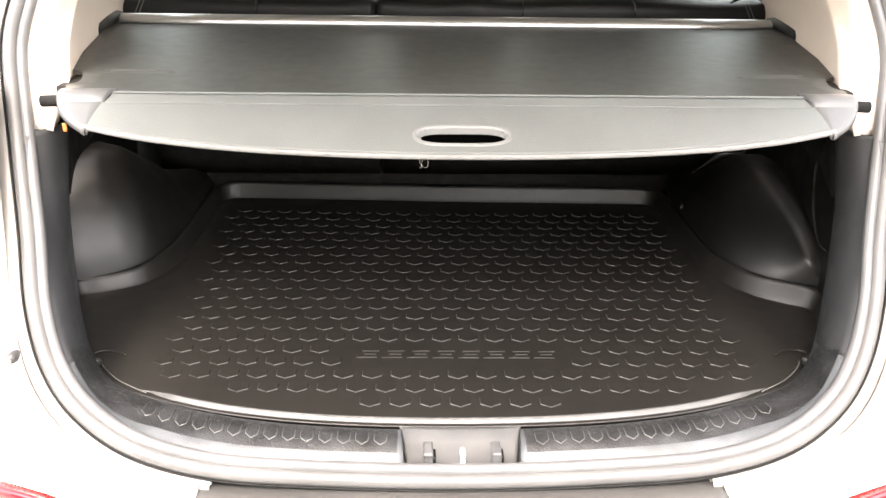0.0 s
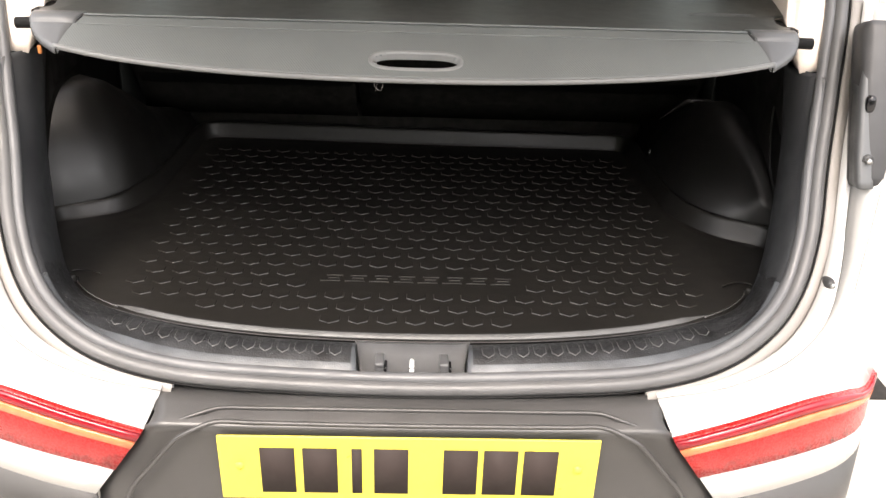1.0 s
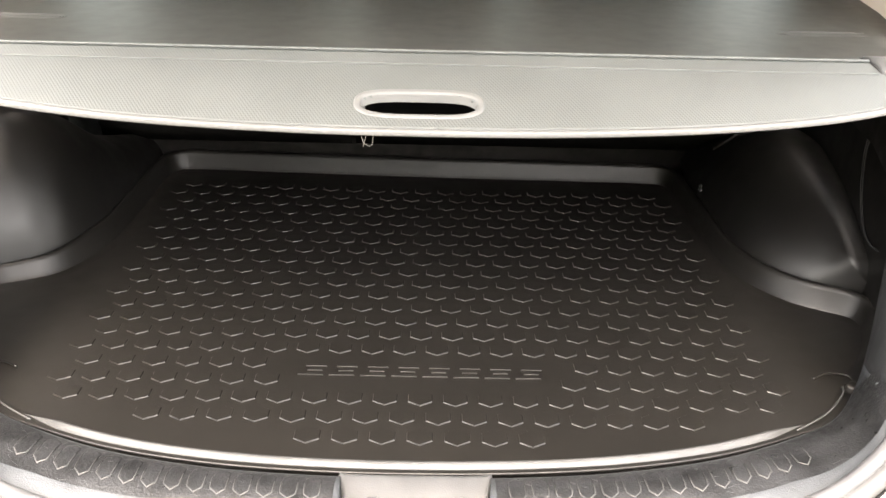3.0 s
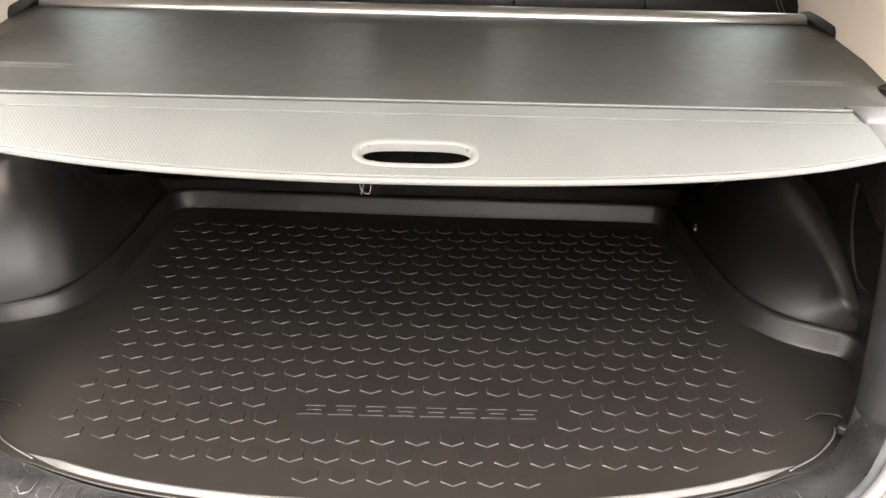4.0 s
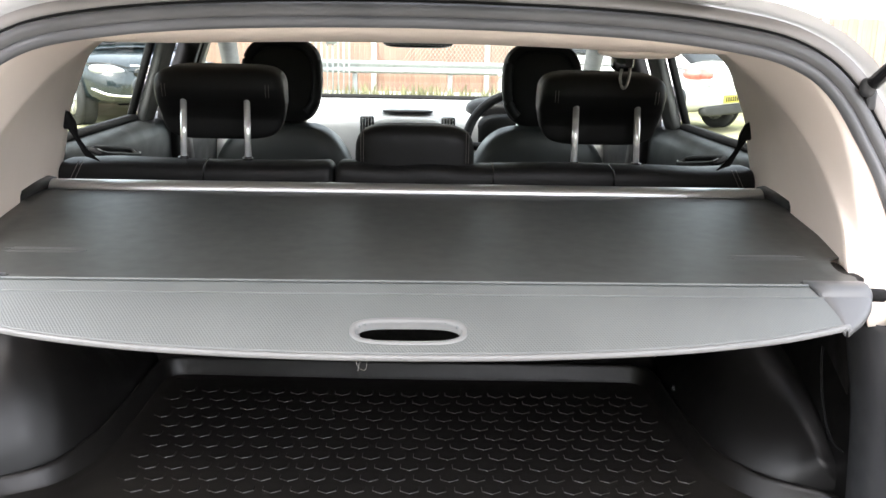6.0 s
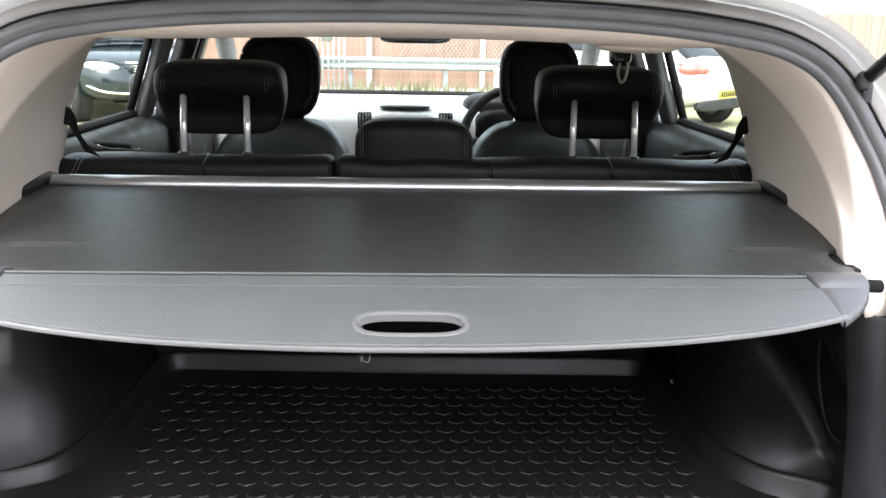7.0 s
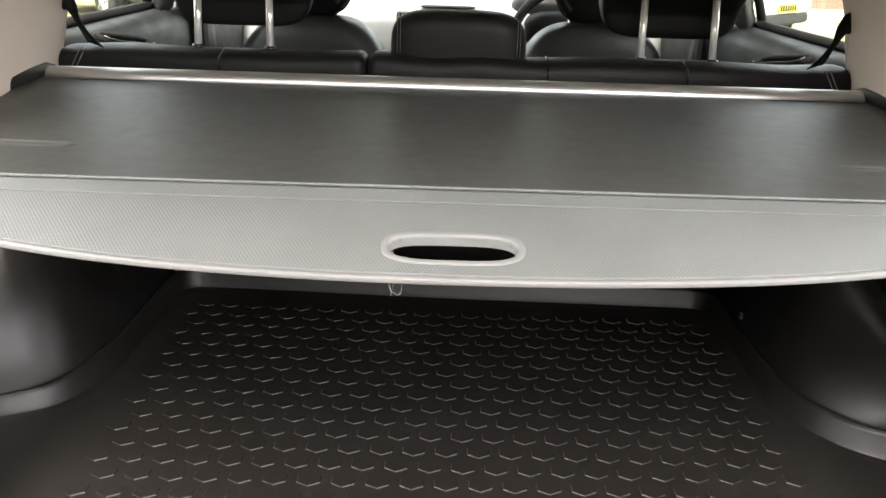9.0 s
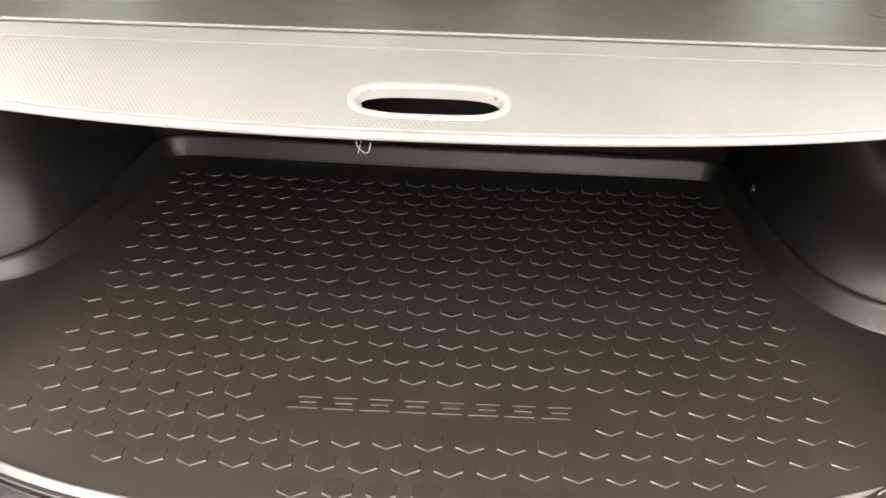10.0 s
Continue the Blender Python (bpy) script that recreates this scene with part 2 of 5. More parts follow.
def loft(rings, closed=False, bm=None, capped=False):
    bm = bm or bmesh.new()
    vs = [[bm.verts.new(p) for p in ring] for ring in rings]
    for a, b in zip(vs, vs[1:]):
        n = len(a)
        for i in range(n if closed else n - 1):
            j = (i + 1) % n
            bm.faces.new((a[i], a[j], b[j], b[i]))
    if capped:
        bm.faces.new(vs[0][::-1])
        bm.faces.new(vs[-1])
    return bm


def sweep(path, radius, sides=8, closed=False, bm=None, flat=1.0, capped=True):
    """A tube along a path; flat squeezes it along its binormal."""
    path = np.array(path, float)
    n = len(path)
    rings = []
    up = np.array((0.0, 0.0, 1.0))
    for i in range(n):
        if closed:
            t = path[(i + 1) % n] - path[i - 1]
        else:
            t = path[min(i + 1, n - 1)] - path[max(i - 1, 0)]
        t = t / (np.linalg.norm(t) + 1e-12)
        u = up if abs(t @ up) < 0.95 else np.array((0.0, 1.0, 0.0))
        a = np.cross(t, u)
        a /= np.linalg.norm(a)
        b = np.cross(a, t)
        r = radius[i] if hasattr(radius, "__len__") else radius
        rings.append([path[i] + r * (a * np.cos(w) + flat * b * np.sin(w)) for w in np.linspace(0, 2 * np.pi, sides, endpoint=False)])
    if closed:
        rings.append(rings[0])
        bm = loft(rings, True, bm)
        bmesh.ops.remove_doubles(bm, verts=bm.verts[:], dist=1e-6)
        return bm
    return loft(rings, True, bm, capped)


def box(size, at=(0, 0, 0), bevel=0.0, turn=None, bm=None, segs=2):
    own = bmesh.new()
    bmesh.ops.create_cube(own, size=1.0)
    bmesh.ops.scale(own, vec=size, verts=own.verts[:])
    if bevel:
        bmesh.ops.bevel(own, geom=own.edges[:], offset=bevel, segments=segs, profile=0.6, affect="EDGES")
    m = Matrix.Translation(at) @ (turn or Matrix())
    bmesh.ops.transform(own, matrix=m, verts=own.verts[:])
    if bm is None:
        return own
    tmp = bpy.data.meshes.new("tmp")
    own.to_mesh(tmp)
    own.free()
    bm.from_mesh(tmp)
    bpy.data.meshes.remove(tmp)
    return bm


def cushion(size, at=(0, 0, 0), power=4.0, turn=None, nu=40, nv=24, shape=None):
    """A rounded, padded block: a superellipsoid, with an optional reshaping of its points."""
    bm = bmesh.new()
    f = lambda w, c: math.copysign(abs(c) ** (2 / power), c)
    rings = []
    for i in range(nv + 1):
        a = -math.pi / 2 + math.pi * i / nv
        ring = []
        for j in range(nu):
            b = 2 * math.pi * j / nu
            p = Vector((f(0, math.cos(a)) * f(0, math.cos(b)), f(0, math.cos(a)) * f(0, math.sin(b)), f(0, math.sin(a))))
            if shape:
                p = Vector(shape(*p))
            ring.append(Vector((p.x * size[0] / 2, p.y * size[1] / 2, p.z * size[2] / 2)))
        rings.append(ring)
    loft(rings, True, bm)
    bmesh.ops.remove_doubles(bm, verts=bm.verts[:], dist=1e-5)
    m = Matrix.Translation(at) @ (turn or Matrix())
    bmesh.ops.transform(bm, matrix=m, verts=bm.verts[:])
    return bm


def rod(a, b, radius, sides=12, bm=None):
    return sweep(np.linspace(a, b, 3), radius, sides, bm=bm)


def disc(radius, depth, at, axis="Y", sides=32, inner=0.0):
    bm = bmesh.new()
    prof = [(inner, -depth / 2), (radius, -depth / 2), (radius, depth / 2), (inner, depth / 2)]
    rings = []
    for w in np.linspace(0, 2 * np.pi, sides, endpoint=False):
        rings.append([(r * np.cos(w), d, r * np.sin(w)) for r, d in prof])
    rings.append(rings[0])
    loft(rings, True, bm)
    bmesh.ops.remove_doubles(bm, verts=bm.verts[:], dist=1e-6)
    turn = {"Y": Matrix(), "X": Matrix.Rotation(math.pi / 2, 4, "Z"), "Z": Matrix.Rotation(math.pi / 2, 4, "X")}[axis]
    bmesh.ops.transform(bm, matrix=Matrix.Translation(at) @ turn, verts=bm.verts[:])
    return bm


# ---------------------------------------------------------------- ground and distance
ground = part("ground", loft([[(-400 + 50 * i, -400 + 50 * j, 0) for i in range(17)] for j in range(17)]), M_GROUND, smooth=False)
tagged(ground, "dry yellowed grass and gravel of the car park", "ground", kind="structure")

# unseen hedge added to dim the low sky, taller on the left
hedge = thing("hedge", "unseen dark green hedge added behind the car to dim the low sky", "hedge", kind="stuff")
rng = random.Random(9)
verts, faces = [], []
for i in range(13000):
    x = rng.uniform(-9, 9)
    top = 1.95 + 1.75 / (1 + math.exp((x + .1) * 2.2)) + .18 * math.sin(2.3 * x) + .1 * math.sin(7 * x)
    z = top * rng.random() ** .8
    y = -5.2 + .35 * math.sin(1.7 * x + z) + rng.gauss(0, .16) + (.25 if z > top - .2 else 0)
    u = Vector((rng.gauss(0, 1), rng.gauss(0, 1), rng.gauss(0, 1))).normalized()
    v = u.orthogonal().normalized()
    s = rng.uniform(.05, .13)
    o, c = len(verts), Vector((x, y, z))
    verts += [tuple(c - u * s), tuple(c + v * s * .5), tuple(c + u * s), tuple(c - v * s * .5)]
    faces.append((o, o + 1, o + 2, o + 3))
me = bpy.data.meshes.new("leaves")
me.from_pydata(verts, [], faces)
me.materials.append(M_LEAF)
new("leaves", me).parent = hedge
core = []
for x in np.linspace(-9, 9, 60):
    top = 1.8 + 1.75 / (1 + math.exp((x + .1) * 2.2)) + .18 * math.sin(2.3 * x)
    core.append([(x, -5.15, 0), (x, -5.25 + .2 * math.sin(1.7 * x), top * .6), (x, -5.4, top), (x, -6.2, top), (x, -6.4, 0)])
part("branches", loft(core), M_LEAF, hedge)

# ---------------------------------------------------------------- the car's outline at the tailgate
HALF = [(0, .056, .722), (.20, .060, .726), (.339, .069, .733), (.448, .093, .752), (.529, .135, .785), (.584, .187, .829), (.613, .234, .902),
        (.626, .285, .995), (.645, .347, 1.107), (.657, .398, 1.225), (.644, .425, 1.294), (.623, .45, 1.349),
        (.584, .478, 1.42), (.534, .498, 1.463), (.45, .507, 1.489), (.276, .514, 1.508), (0, .518, 1.515)]
LOOP = [tuple(p) for p in HALF] + [(-p[0], p[1], p[2]) for p in HALF[-2:0:-1]]
NR = 220
RING = spline(LOOP, NR, closed=True)
FACE = np.array((0, -0.91, 0.41))


def ring_in(d, back=0.0):
    """The opening's outline moved d towards its middle and back metres into the car."""
    t = np.roll(RING, -1, 0) - np.roll(RING, 1, 0)
    t /= np.linalg.norm(t, axis=1)[:, None]
    inward = np.cross(t, -FACE)
    inward /= np.linalg.norm(inward, axis=1)[:, None]
    mid = np.array((0, .3, 1.12))
    sign = np.sign(((mid - RING) * inward).sum(1))[:, None]
    return RING + inward * sign * d - FACE * back


car = thing("car", "white five-door car with its tailgate open", "car")
part("tailgate_seal", sweep(ring_in(.0115, .002), .0115, 10, True), M_SEAL, car, "dark grey rubber tailgate seal")
part("seal_lip", sweep(ring_in(.0262, .0045), .0085, 10, True), M_SEAL_LIP, car, "pale grey inner seal lip")
part("seal_groove", sweep(ring_in(.0002, -.0050), .0016, 6, True), M_WEB, car)
painted = [i for i in range(NR) if not (abs(RING[i][0]) < .330 and RING[i][2] < .9)]
part("gutter", loft([ring_in(d, b)[painted].tolist() for d, b in ((.012, .012), (.0, .008), (-.012, .006), (-.024, .010), (-.034, .004), (-.042, -.006))]), M_WHITE, car, "white painted tailgate gutter")
part("outer_edge_band", loft([ring_in(d, b)[painted].tolist() for d, b in ((.001, .004), (-.0005, -.003), (-.004, -.0055), (-.011, -.0060), (-.018, -.0050), (-.0215, -.001), (-.022, .006))]), M_EDGE_BAND, car, "beige-grey band outside the seal groove")

# bumper, lower lamps and rear quarters


def side(sx, rows, cols):
    """Rows of control points for the right side, turned to the side sx."""
    return [[(sx * p[0], p[1], p[2]) for p in spline(r, cols)] for r in rows]


COLS = 40
R_EDGE = [(.347, .063, .7285), (.448, .083, .743), (.535, .118, .770), (.596, .170, .815), (.63, .225, .892), (.644, .277, .99), (.664, .340, 1.107), (.676, .392, 1.225)]
R_IN = [(.348, .056, .7265), (.45, .066, .741), (.545, .098, .767), (.606, .140, .808), (.636, .190, .868), (.652, .245, .945), (.664, .290, 1.04), (.674, .335, 1.107), (.690, .385, 1.225)]
R_FOLD = [(.350, .043, .7225), (.46, .052, .738), (.56, .075, .765), (.622, .115, .806), (.648, .155, .872), (.674, .200, .955), (.700, .250, 1.04), (.714, .29, 1.107), (.722, .37, 1.225)]
R_TOP = [(.36, .004, .700), (.45, .010, .727), (.545, .025, .753), (.61, .052, .750), (.660, .088, .738), (.705, .16, .76), (.75, .26, .83), (.79, .38, .95), (.80, .46, 1.10)]
R_LOW = [(.403, .000, .638), (.49, .010, .655), (.575, .030, .668), (.630, .055, .672), (.668, .092, .672), (.712, .17, .68), (.765, .28, .70), (.83, .45, .74), (.88, .65, .80)]
R_WHITE = [(.436, -.002, .592), (.51, .012, .600), (.595, .036, .612), (.645, .062, .618), (.682, .100, .622), (.722, .17, .63), (.775, .28, .64), (.84, .45, .65), (.89, .65, .65)]
R_BASE = [(.44, .03, .33), (.52, .04, .33), (.61, .06, .33), (.67, .09, .33), (.73, .16, .33), (.79, .30, .33), (.86, .47, .33), (.90, .66, .33)]
for sx in (1, -1):
    part("rear_quarter", loft(side(sx, [R_EDGE, R_IN], COLS)), M_WHITE, car, thick=.004)
    part("rear_quarter", loft(side(sx, [R_IN, R_FOLD], COLS)), M_WHITE, car, thick=.004)
    part("rear_quarter", loft(side(sx, [R_FOLD, R_TOP], COLS)), M_WHITE, car, thick=.004)
    part("rear_quarter", loft(side(sx, [R_LOW, R_WHITE], COLS)), M_WHITE, car, thick=.004)
    part("rear_quarter", loft([r[15:] for r in side(sx, [R_TOP, R_LOW], COLS)]), M_WHITE, car, thick=.004)
    part("bumper_skirt", loft(side(sx, [R_WHITE, R_BASE], COLS)), M_BUMPER, car, "dark grey plastic bumper skirt", thick=.004)
    top, low = (np.array(r) for r in side(sx, [R_TOP, R_LOW], COLS))
    lamp = part("bumper_lamp", loft([top[:17] * (1 - k) + low[:17] * k + np.array((0, -o, 0)) for k, o in ((0, 0), (.04, .009), (.5, .012), (.96, .009), (1, 0))]),
                M_RED, car, "red reflector lamp let into the bumper", thick=.006)
    part("lens_strip", loft([top[:17] * (1 - k) + low[:17] * k + np.array((0, -o, 0)) for k, o in ((.19, .0125), (.205, .0150), (.335, .0155), (.36, .0130))]), M_REDCLEAR, lamp, thick=.003)
    part("lens_edge", loft([top[:17] * (1 - k) + low[:17] * k + np.array((0, -o, 0)) for k, o in ((.0, .010), (.03, .0145), (.14, .0155), (.18, .0125))]), M_DARKRED, lamp, thick=.003)
    # the upper lamp's housing, bare while the tailgate is up
    tl = part("tail_lamp", box((.074, .05, .245), (sx * .686, .294, 1.092), .014, Matrix.Rotation(-.38, 4, "X")), M_HOUSING, car, "grey tail lamp housing with a bolt")
    part("flange", loft([[(sx * (x + .004 * k), y + q, z) for x, y, z in spline([(.648, .222, .985), (.646, .236, 1.02), (.647, .258, 1.07), (.649, .280, 1.12), (.654, .300, 1.165), (.668, .318, 1.200)], 24)] for k, q in ((0, .03), (0, .006), (.5, .001), (1.5, 0), (5.0, .002), (6.0, .004), (6.4, .02))]), M_CAP, tl, "pale grey mounting flange", thick=.002, face=(0, -1, 0))
    part("lens", box((.10, .10, .19), (sx * .762, .30, 1.07), .02, Matrix.Rotation(-.38, 4, "X")), M_GLOSS, tl, "dark smoked lens")
    part("red_lens", box((.09, .06, .035), (sx * .775, .255, .955), .012, Matrix.Rotation(-.38, 4, "X")), M_RED, tl)
    part("bolt", disc(.0085, .006, (sx * .660, .240, 1.024), sides=20), M_HOUSING, tl)
    part("bolt", disc(.0045, .011, (sx * .660, .236, 1.024), sides=6), M_STEEL, tl)
    part("socket", cushion((.014, .014, .026), (sx * .660, .270, 1.100), 3, nu=14, nv=10), M_GLOSS, tl)
    stop = part("rubber_stop", cushion((.018, .03, .018), (sx * .621, .190, .848), 2.5, nu=16, nv=10), M_HOUSING, car)
    part("stop_bolt", disc(.004, .006, (sx * .621, .175, .849), sides=10), M_STEEL, stop)

rows = []
for hw, y, z, bow in ((.42, .135, .704, .006), (.40, .100, .712, .008), (.358, .070, .7225, .010), (.356, .056, .7235, .011), (.354, .042, .7205, .012), (.350, .026, .712, .010), (.352, .012, .708, .006), (.357, .006, .703, .004), (.364, .010, .690, 0), (.378, .014, .672, 0), (.403, .014, .638, 0), (.436, .012, .592, 0), (.44, .012, .50, 0), (.44, .03, .33, 0)):
    rows.append([(hw * s, y - bow * (1 - s * s), z) for s in np.linspace(-1, 1, 41)])
bumper = part("rear_bumper", loft(rows), M_BUMPER, car, "dark grey plastic rear bumper", thick=.004)
for r, pts in ((.0030, [(0, .028, .7200), (.20, .029, .7195), (.258, .030, .7185), (.286, .022, .7150), (.318, .016, .7055), (.336, .013, .702), (.366, .009, .700)]),
               (.0034, [(0, .007, .7095), (.20, .009, .7095), (.255, .011, .7095), (.276, .008, .7065), (.300, .002, .697), (.316, .000, .688), (.352, -.001, .645), (.39, -.002, .592), (.40, -.002, .52)])):
    part("recess_ridge", sweep(spline(mirrored(pts), 90), r, 8), M_BUMPER, bumper)

plate = part("number_plate", box((.52, .004, .111), (0, -.004, .645), .0018, Matrix.Rotation(.05, 4, "X")), M_YELLOW, car, "yellow number plate with dark bars")
for x in (-.180, -.122, -.072, -.025, .070, .125, .180):
    part("bar", box((.047 if x != -.072 else .014, .0015, .079), (x, -.0066, .642), 0, Matrix.Rotation(.05, 4, "X")), M_INK, plate)
for sx in (1, -1):
    part("screw_cap", disc(.006, .004, (sx * .232, -.007, .650), sides=16), M_YELLOW, plate)

# ---------------------------------------------------------------- boot trim
NT = 200
def front_y(x):
    """The bow of the liner's front edge."""
    return .1835 + .22 * x * x + .70 * x ** 4


A_HALF = [(x, front_y(x) - .0155, z) for x, z in ((0, .744), (.12, .744), (.24, .744), (.36, .745), (.465, .748), (.521, .752))] + [ (.560, .322, .762), (.581, .345, .795), (.594, .372, .856),
          (.599, .400, .98), (.597, .425, 1.06), (.594, .444, 1.118)]
B_HALF = [(0, .094, .727), (.20, .098, .731), (.335, .106, .738), (.435, .128, .757), (.508, .164, .792), (.556, .210, .845), (.582, .252, .915), (.600, .300, 1.003), (.611, .343, 1.085), (.614, .357, 1.122)]
A = spline(mirrored(A_HALF), NT)
B = spline(mirrored(B_HALF), NT)
A[:, 1] -= .007 * np.clip((.80 - A[:, 2]) / .04, 0, 1)
w_low = np.clip((0.80 - B[:, 2]) / 0.06, 0, 1)[:, None]       # 1 along the sill, 0 up the pillars
rings = []
for k in np.linspace(0, 1, 9):
    p = B * (1 - k) + A * k
    bulge = np.sin(np.pi * k) * .012 + (1 - abs(2 * k - 1) ** 3) * .004
    out = np.stack([-np.sign(B[:, 0]) * (1 - w_low[:, 0]) * .6, -.4 * np.ones(NT), .9 * w_low[:, 0]], 1)
    rings.append((p + out * bulge).tolist())
drop = (A + np.array((0, .012, -.02)) * w_low + np.stack([np.sign(A[:, 0]) * .05, .03 + 0 * A[:, 0], 0 * A[:, 0]], 1) * (1 - w_low)).tolist()
front = (B + np.array((0, -.016, -.006)) + np.stack([np.sign(B[:, 0]) * .006 * (1 - w_low[:, 0]), 0 * A[:, 0], 0 * A[:, 0]], 1)).tolist()
bm = loft([front] + rings + [drop])
# split here so sill and sides take the lit and shaded tone
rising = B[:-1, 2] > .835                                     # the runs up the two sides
bm.faces.ensure_lookup_table()
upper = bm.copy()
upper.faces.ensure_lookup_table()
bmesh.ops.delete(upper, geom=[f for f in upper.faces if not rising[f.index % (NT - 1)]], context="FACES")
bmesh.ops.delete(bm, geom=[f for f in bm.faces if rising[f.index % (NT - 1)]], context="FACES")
bmesh.ops.delete(bm, geom=[f for f in bm.faces if all(abs(v.co.x) < .0885 and v.co.z < .80 for v in f.verts)], context="FACES")
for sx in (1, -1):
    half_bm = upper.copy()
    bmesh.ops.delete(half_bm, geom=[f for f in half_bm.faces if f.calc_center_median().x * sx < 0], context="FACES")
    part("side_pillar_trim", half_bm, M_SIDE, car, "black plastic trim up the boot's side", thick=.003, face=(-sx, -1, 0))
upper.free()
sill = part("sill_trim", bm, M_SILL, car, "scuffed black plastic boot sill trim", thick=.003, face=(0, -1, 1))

# shallow shield-shaped marks pressed into the sill


def sill_at(x, v):
    """A place on the sill between its outer (v = 0) and inner (v = 1) edge."""
    runs = np.array(rings)
    low = (runs[0, :, 2] < .86) & (abs(runs[0, :, 0]) < .57)
    ks = np.linspace(0, 1, len(runs))
    y = np.interp(v, ks, [np.interp(x, r[low, 0], r[low, 1]) for r in runs])
    z = np.interp(v, ks, [np.interp(x, r[low, 0], r[low, 2]) for r in runs])
    return Vector((x, y, z))


for sx in (1, -1):
    band = []
    for u in np.linspace(0, 1, 9):
        band.append([])
        for x in np.linspace(.089, .562, 60):
            start = np.interp(x, [.42, .52], [.27, .08])              # the band widens round the corner
            band[-1].append(tuple(sill_at(sx * x, start + (.97 - start) * u) + Vector((0, -.0004, .0006))))
    part("tread_band", loft(band), M_TREAD, sill, "black tread band with pressed marks")
for sx in (1, -1):
    for i in range(14):
        x0 = sx * (.112 + .0255 * i)
        shield = [(-.0092, .88), (-.0094, .74), (-.0094, .60), (-.0086, .50), (.0, .405), (.0086, .50), (.0094, .60), (.0094, .74), (.0092, .88), (.0, .95)]
        rise = lambda k, h: [tuple(sill_at(x0 + dx * k, .66 + (v - .66) * k) + Vector((0, -.3 * h, h))) for dx, v in shield]
        bm = loft([rise(1.0, .0004), rise(.93, .0013), rise(.80, .0015)], True)
        bm.faces.new(bm.verts[-len(shield):])
        pad = part("sill_mark", bm, M_TREAD, sill)
        # pale line paints the light caught along the mark's edge
        part("edge_light_line", sweep([tuple(Vector(p) + Vector((0, 0, .0001))) for p in rise(.94, .0013)[1:8]], .0009, 5), M_RIM, pad)

rng = random.Random(21)
bm = bmesh.new()
for i in range(70):
    x, v, w, turn = rng.choice((-1, 1)) * rng.uniform(.10, .50), rng.uniform(.12, .95), rng.uniform(.006, .03), rng.gauss(0, .4)
    pts = [tuple(sill_at(x + w * (u - .5), min(.97, max(.04, v + turn * w * 12 * (u - .5) + .03 * math.sin(5 * u + i)))) + Vector((0, -.0003, .0006))) for u in np.linspace(0, 1, 6)]
    sweep(pts, rng.uniform(.00006, .00018), 4, bm=bm)
tagged(part("scratches", bm, M_CAP, sill, "fine pale scratches"), kind="stuff")

# latch recess in the middle of the sill
latch = part("latch_cover", loft([[(s * hw, y, z - .003 * (1 - abs(s) ** 6)) for s in (-1, -.94, -.85, -.6, -.3, 0, .3, .6, .85, .94, 1)] for hw, y, z in
             ((.087, .174, .738), (.0865, .168, .7450), (.085, .162, .7455), (.081, .145, .737), (.077, .124, .727), (.0755, .112, .7235), (.074, .096, .7225), (.073, .086, .722), (.0725, .080, .714))]),
             M_LATCH, car, "pale grey plastic striker recess", thick=.003, face=(0, -1, 1))
for sx in (1, -1):
    ry, rz_ = [.080, .086, .096, .112, .124, .145, .164, .172], [.714, .719, .7195, .7205, .724, .735, .746, .7465]
    edge = [sill_at(sx * .0885, v) for v in np.linspace(0, 1, 14)]
    foot = [(sx * float(np.interp(p.y, [.08, .172], [.0725, .0865])), p.y, float(np.interp(p.y, ry, rz_))) for p in edge]
    part("cheek", loft([foot, [tuple((Vector(f) * .4 + p * .6) + Vector((-sx * .001, 0, 0))) for f, p in zip(foot, edge)], [tuple(p + Vector((0, 0, -.0006))) for p in edge]]), M_LATCH, latch, thick=.0015, face=(-sx, 0, 1))
    h = part("striker_post", box((.0135, .010, .030), (sx * .0465, .098, .736), .003), M_LATCH, latch)
    part("post_arm", box((.0135, .030, .010), (sx * .0465, .108, .7475), .003), M_LATCH, latch)
    part("post_shadow_gap", box((.004, .020, .018), (sx * .0465 + .0085, .108, .734), .001), M_GLOSS, latch)
part("striker", sweep(spline([(0, .092, .718), (0, .090, .744), (0, .094, .7515), (0, .104, .7515), (0, .112, .740)], 20), .0036, 12), M_STRIKER, latch, "bright steel striker loop")

# side walls, wheel arches, seat-side closings
FLOOR = .74
ARCH_LEFT = [(.716, .594), (.700, .602), (.670, .616), (.637, .638), (.606, .662), (.575, .700), (.557, .750), (.549, .80), (.545, .90), (.547, 1.0), (.552, 1.10), (.56, 1.18)]
HUMP_FOOT = [(.686, .552, .772), (.640, .575, .772), (.597, .611, .772), (.562, .655, .772), (.538, .708, .772), (.529, .78, .772), (.528, .88, .772), (.531, .97, .772), (.541, 1.08, .772), (.556, 1.18, .772)]
HUMP_CREST = [(.688, .550, .786), (.656, .566, .824), (.652, .610, .850), (.651, .660, .872), (.649, .72, .889), (.647, .80, .903), (.641, .88, .913), (.633, .95, .909), (.63, 1.05, .87), (.63, 1.18, .82)]
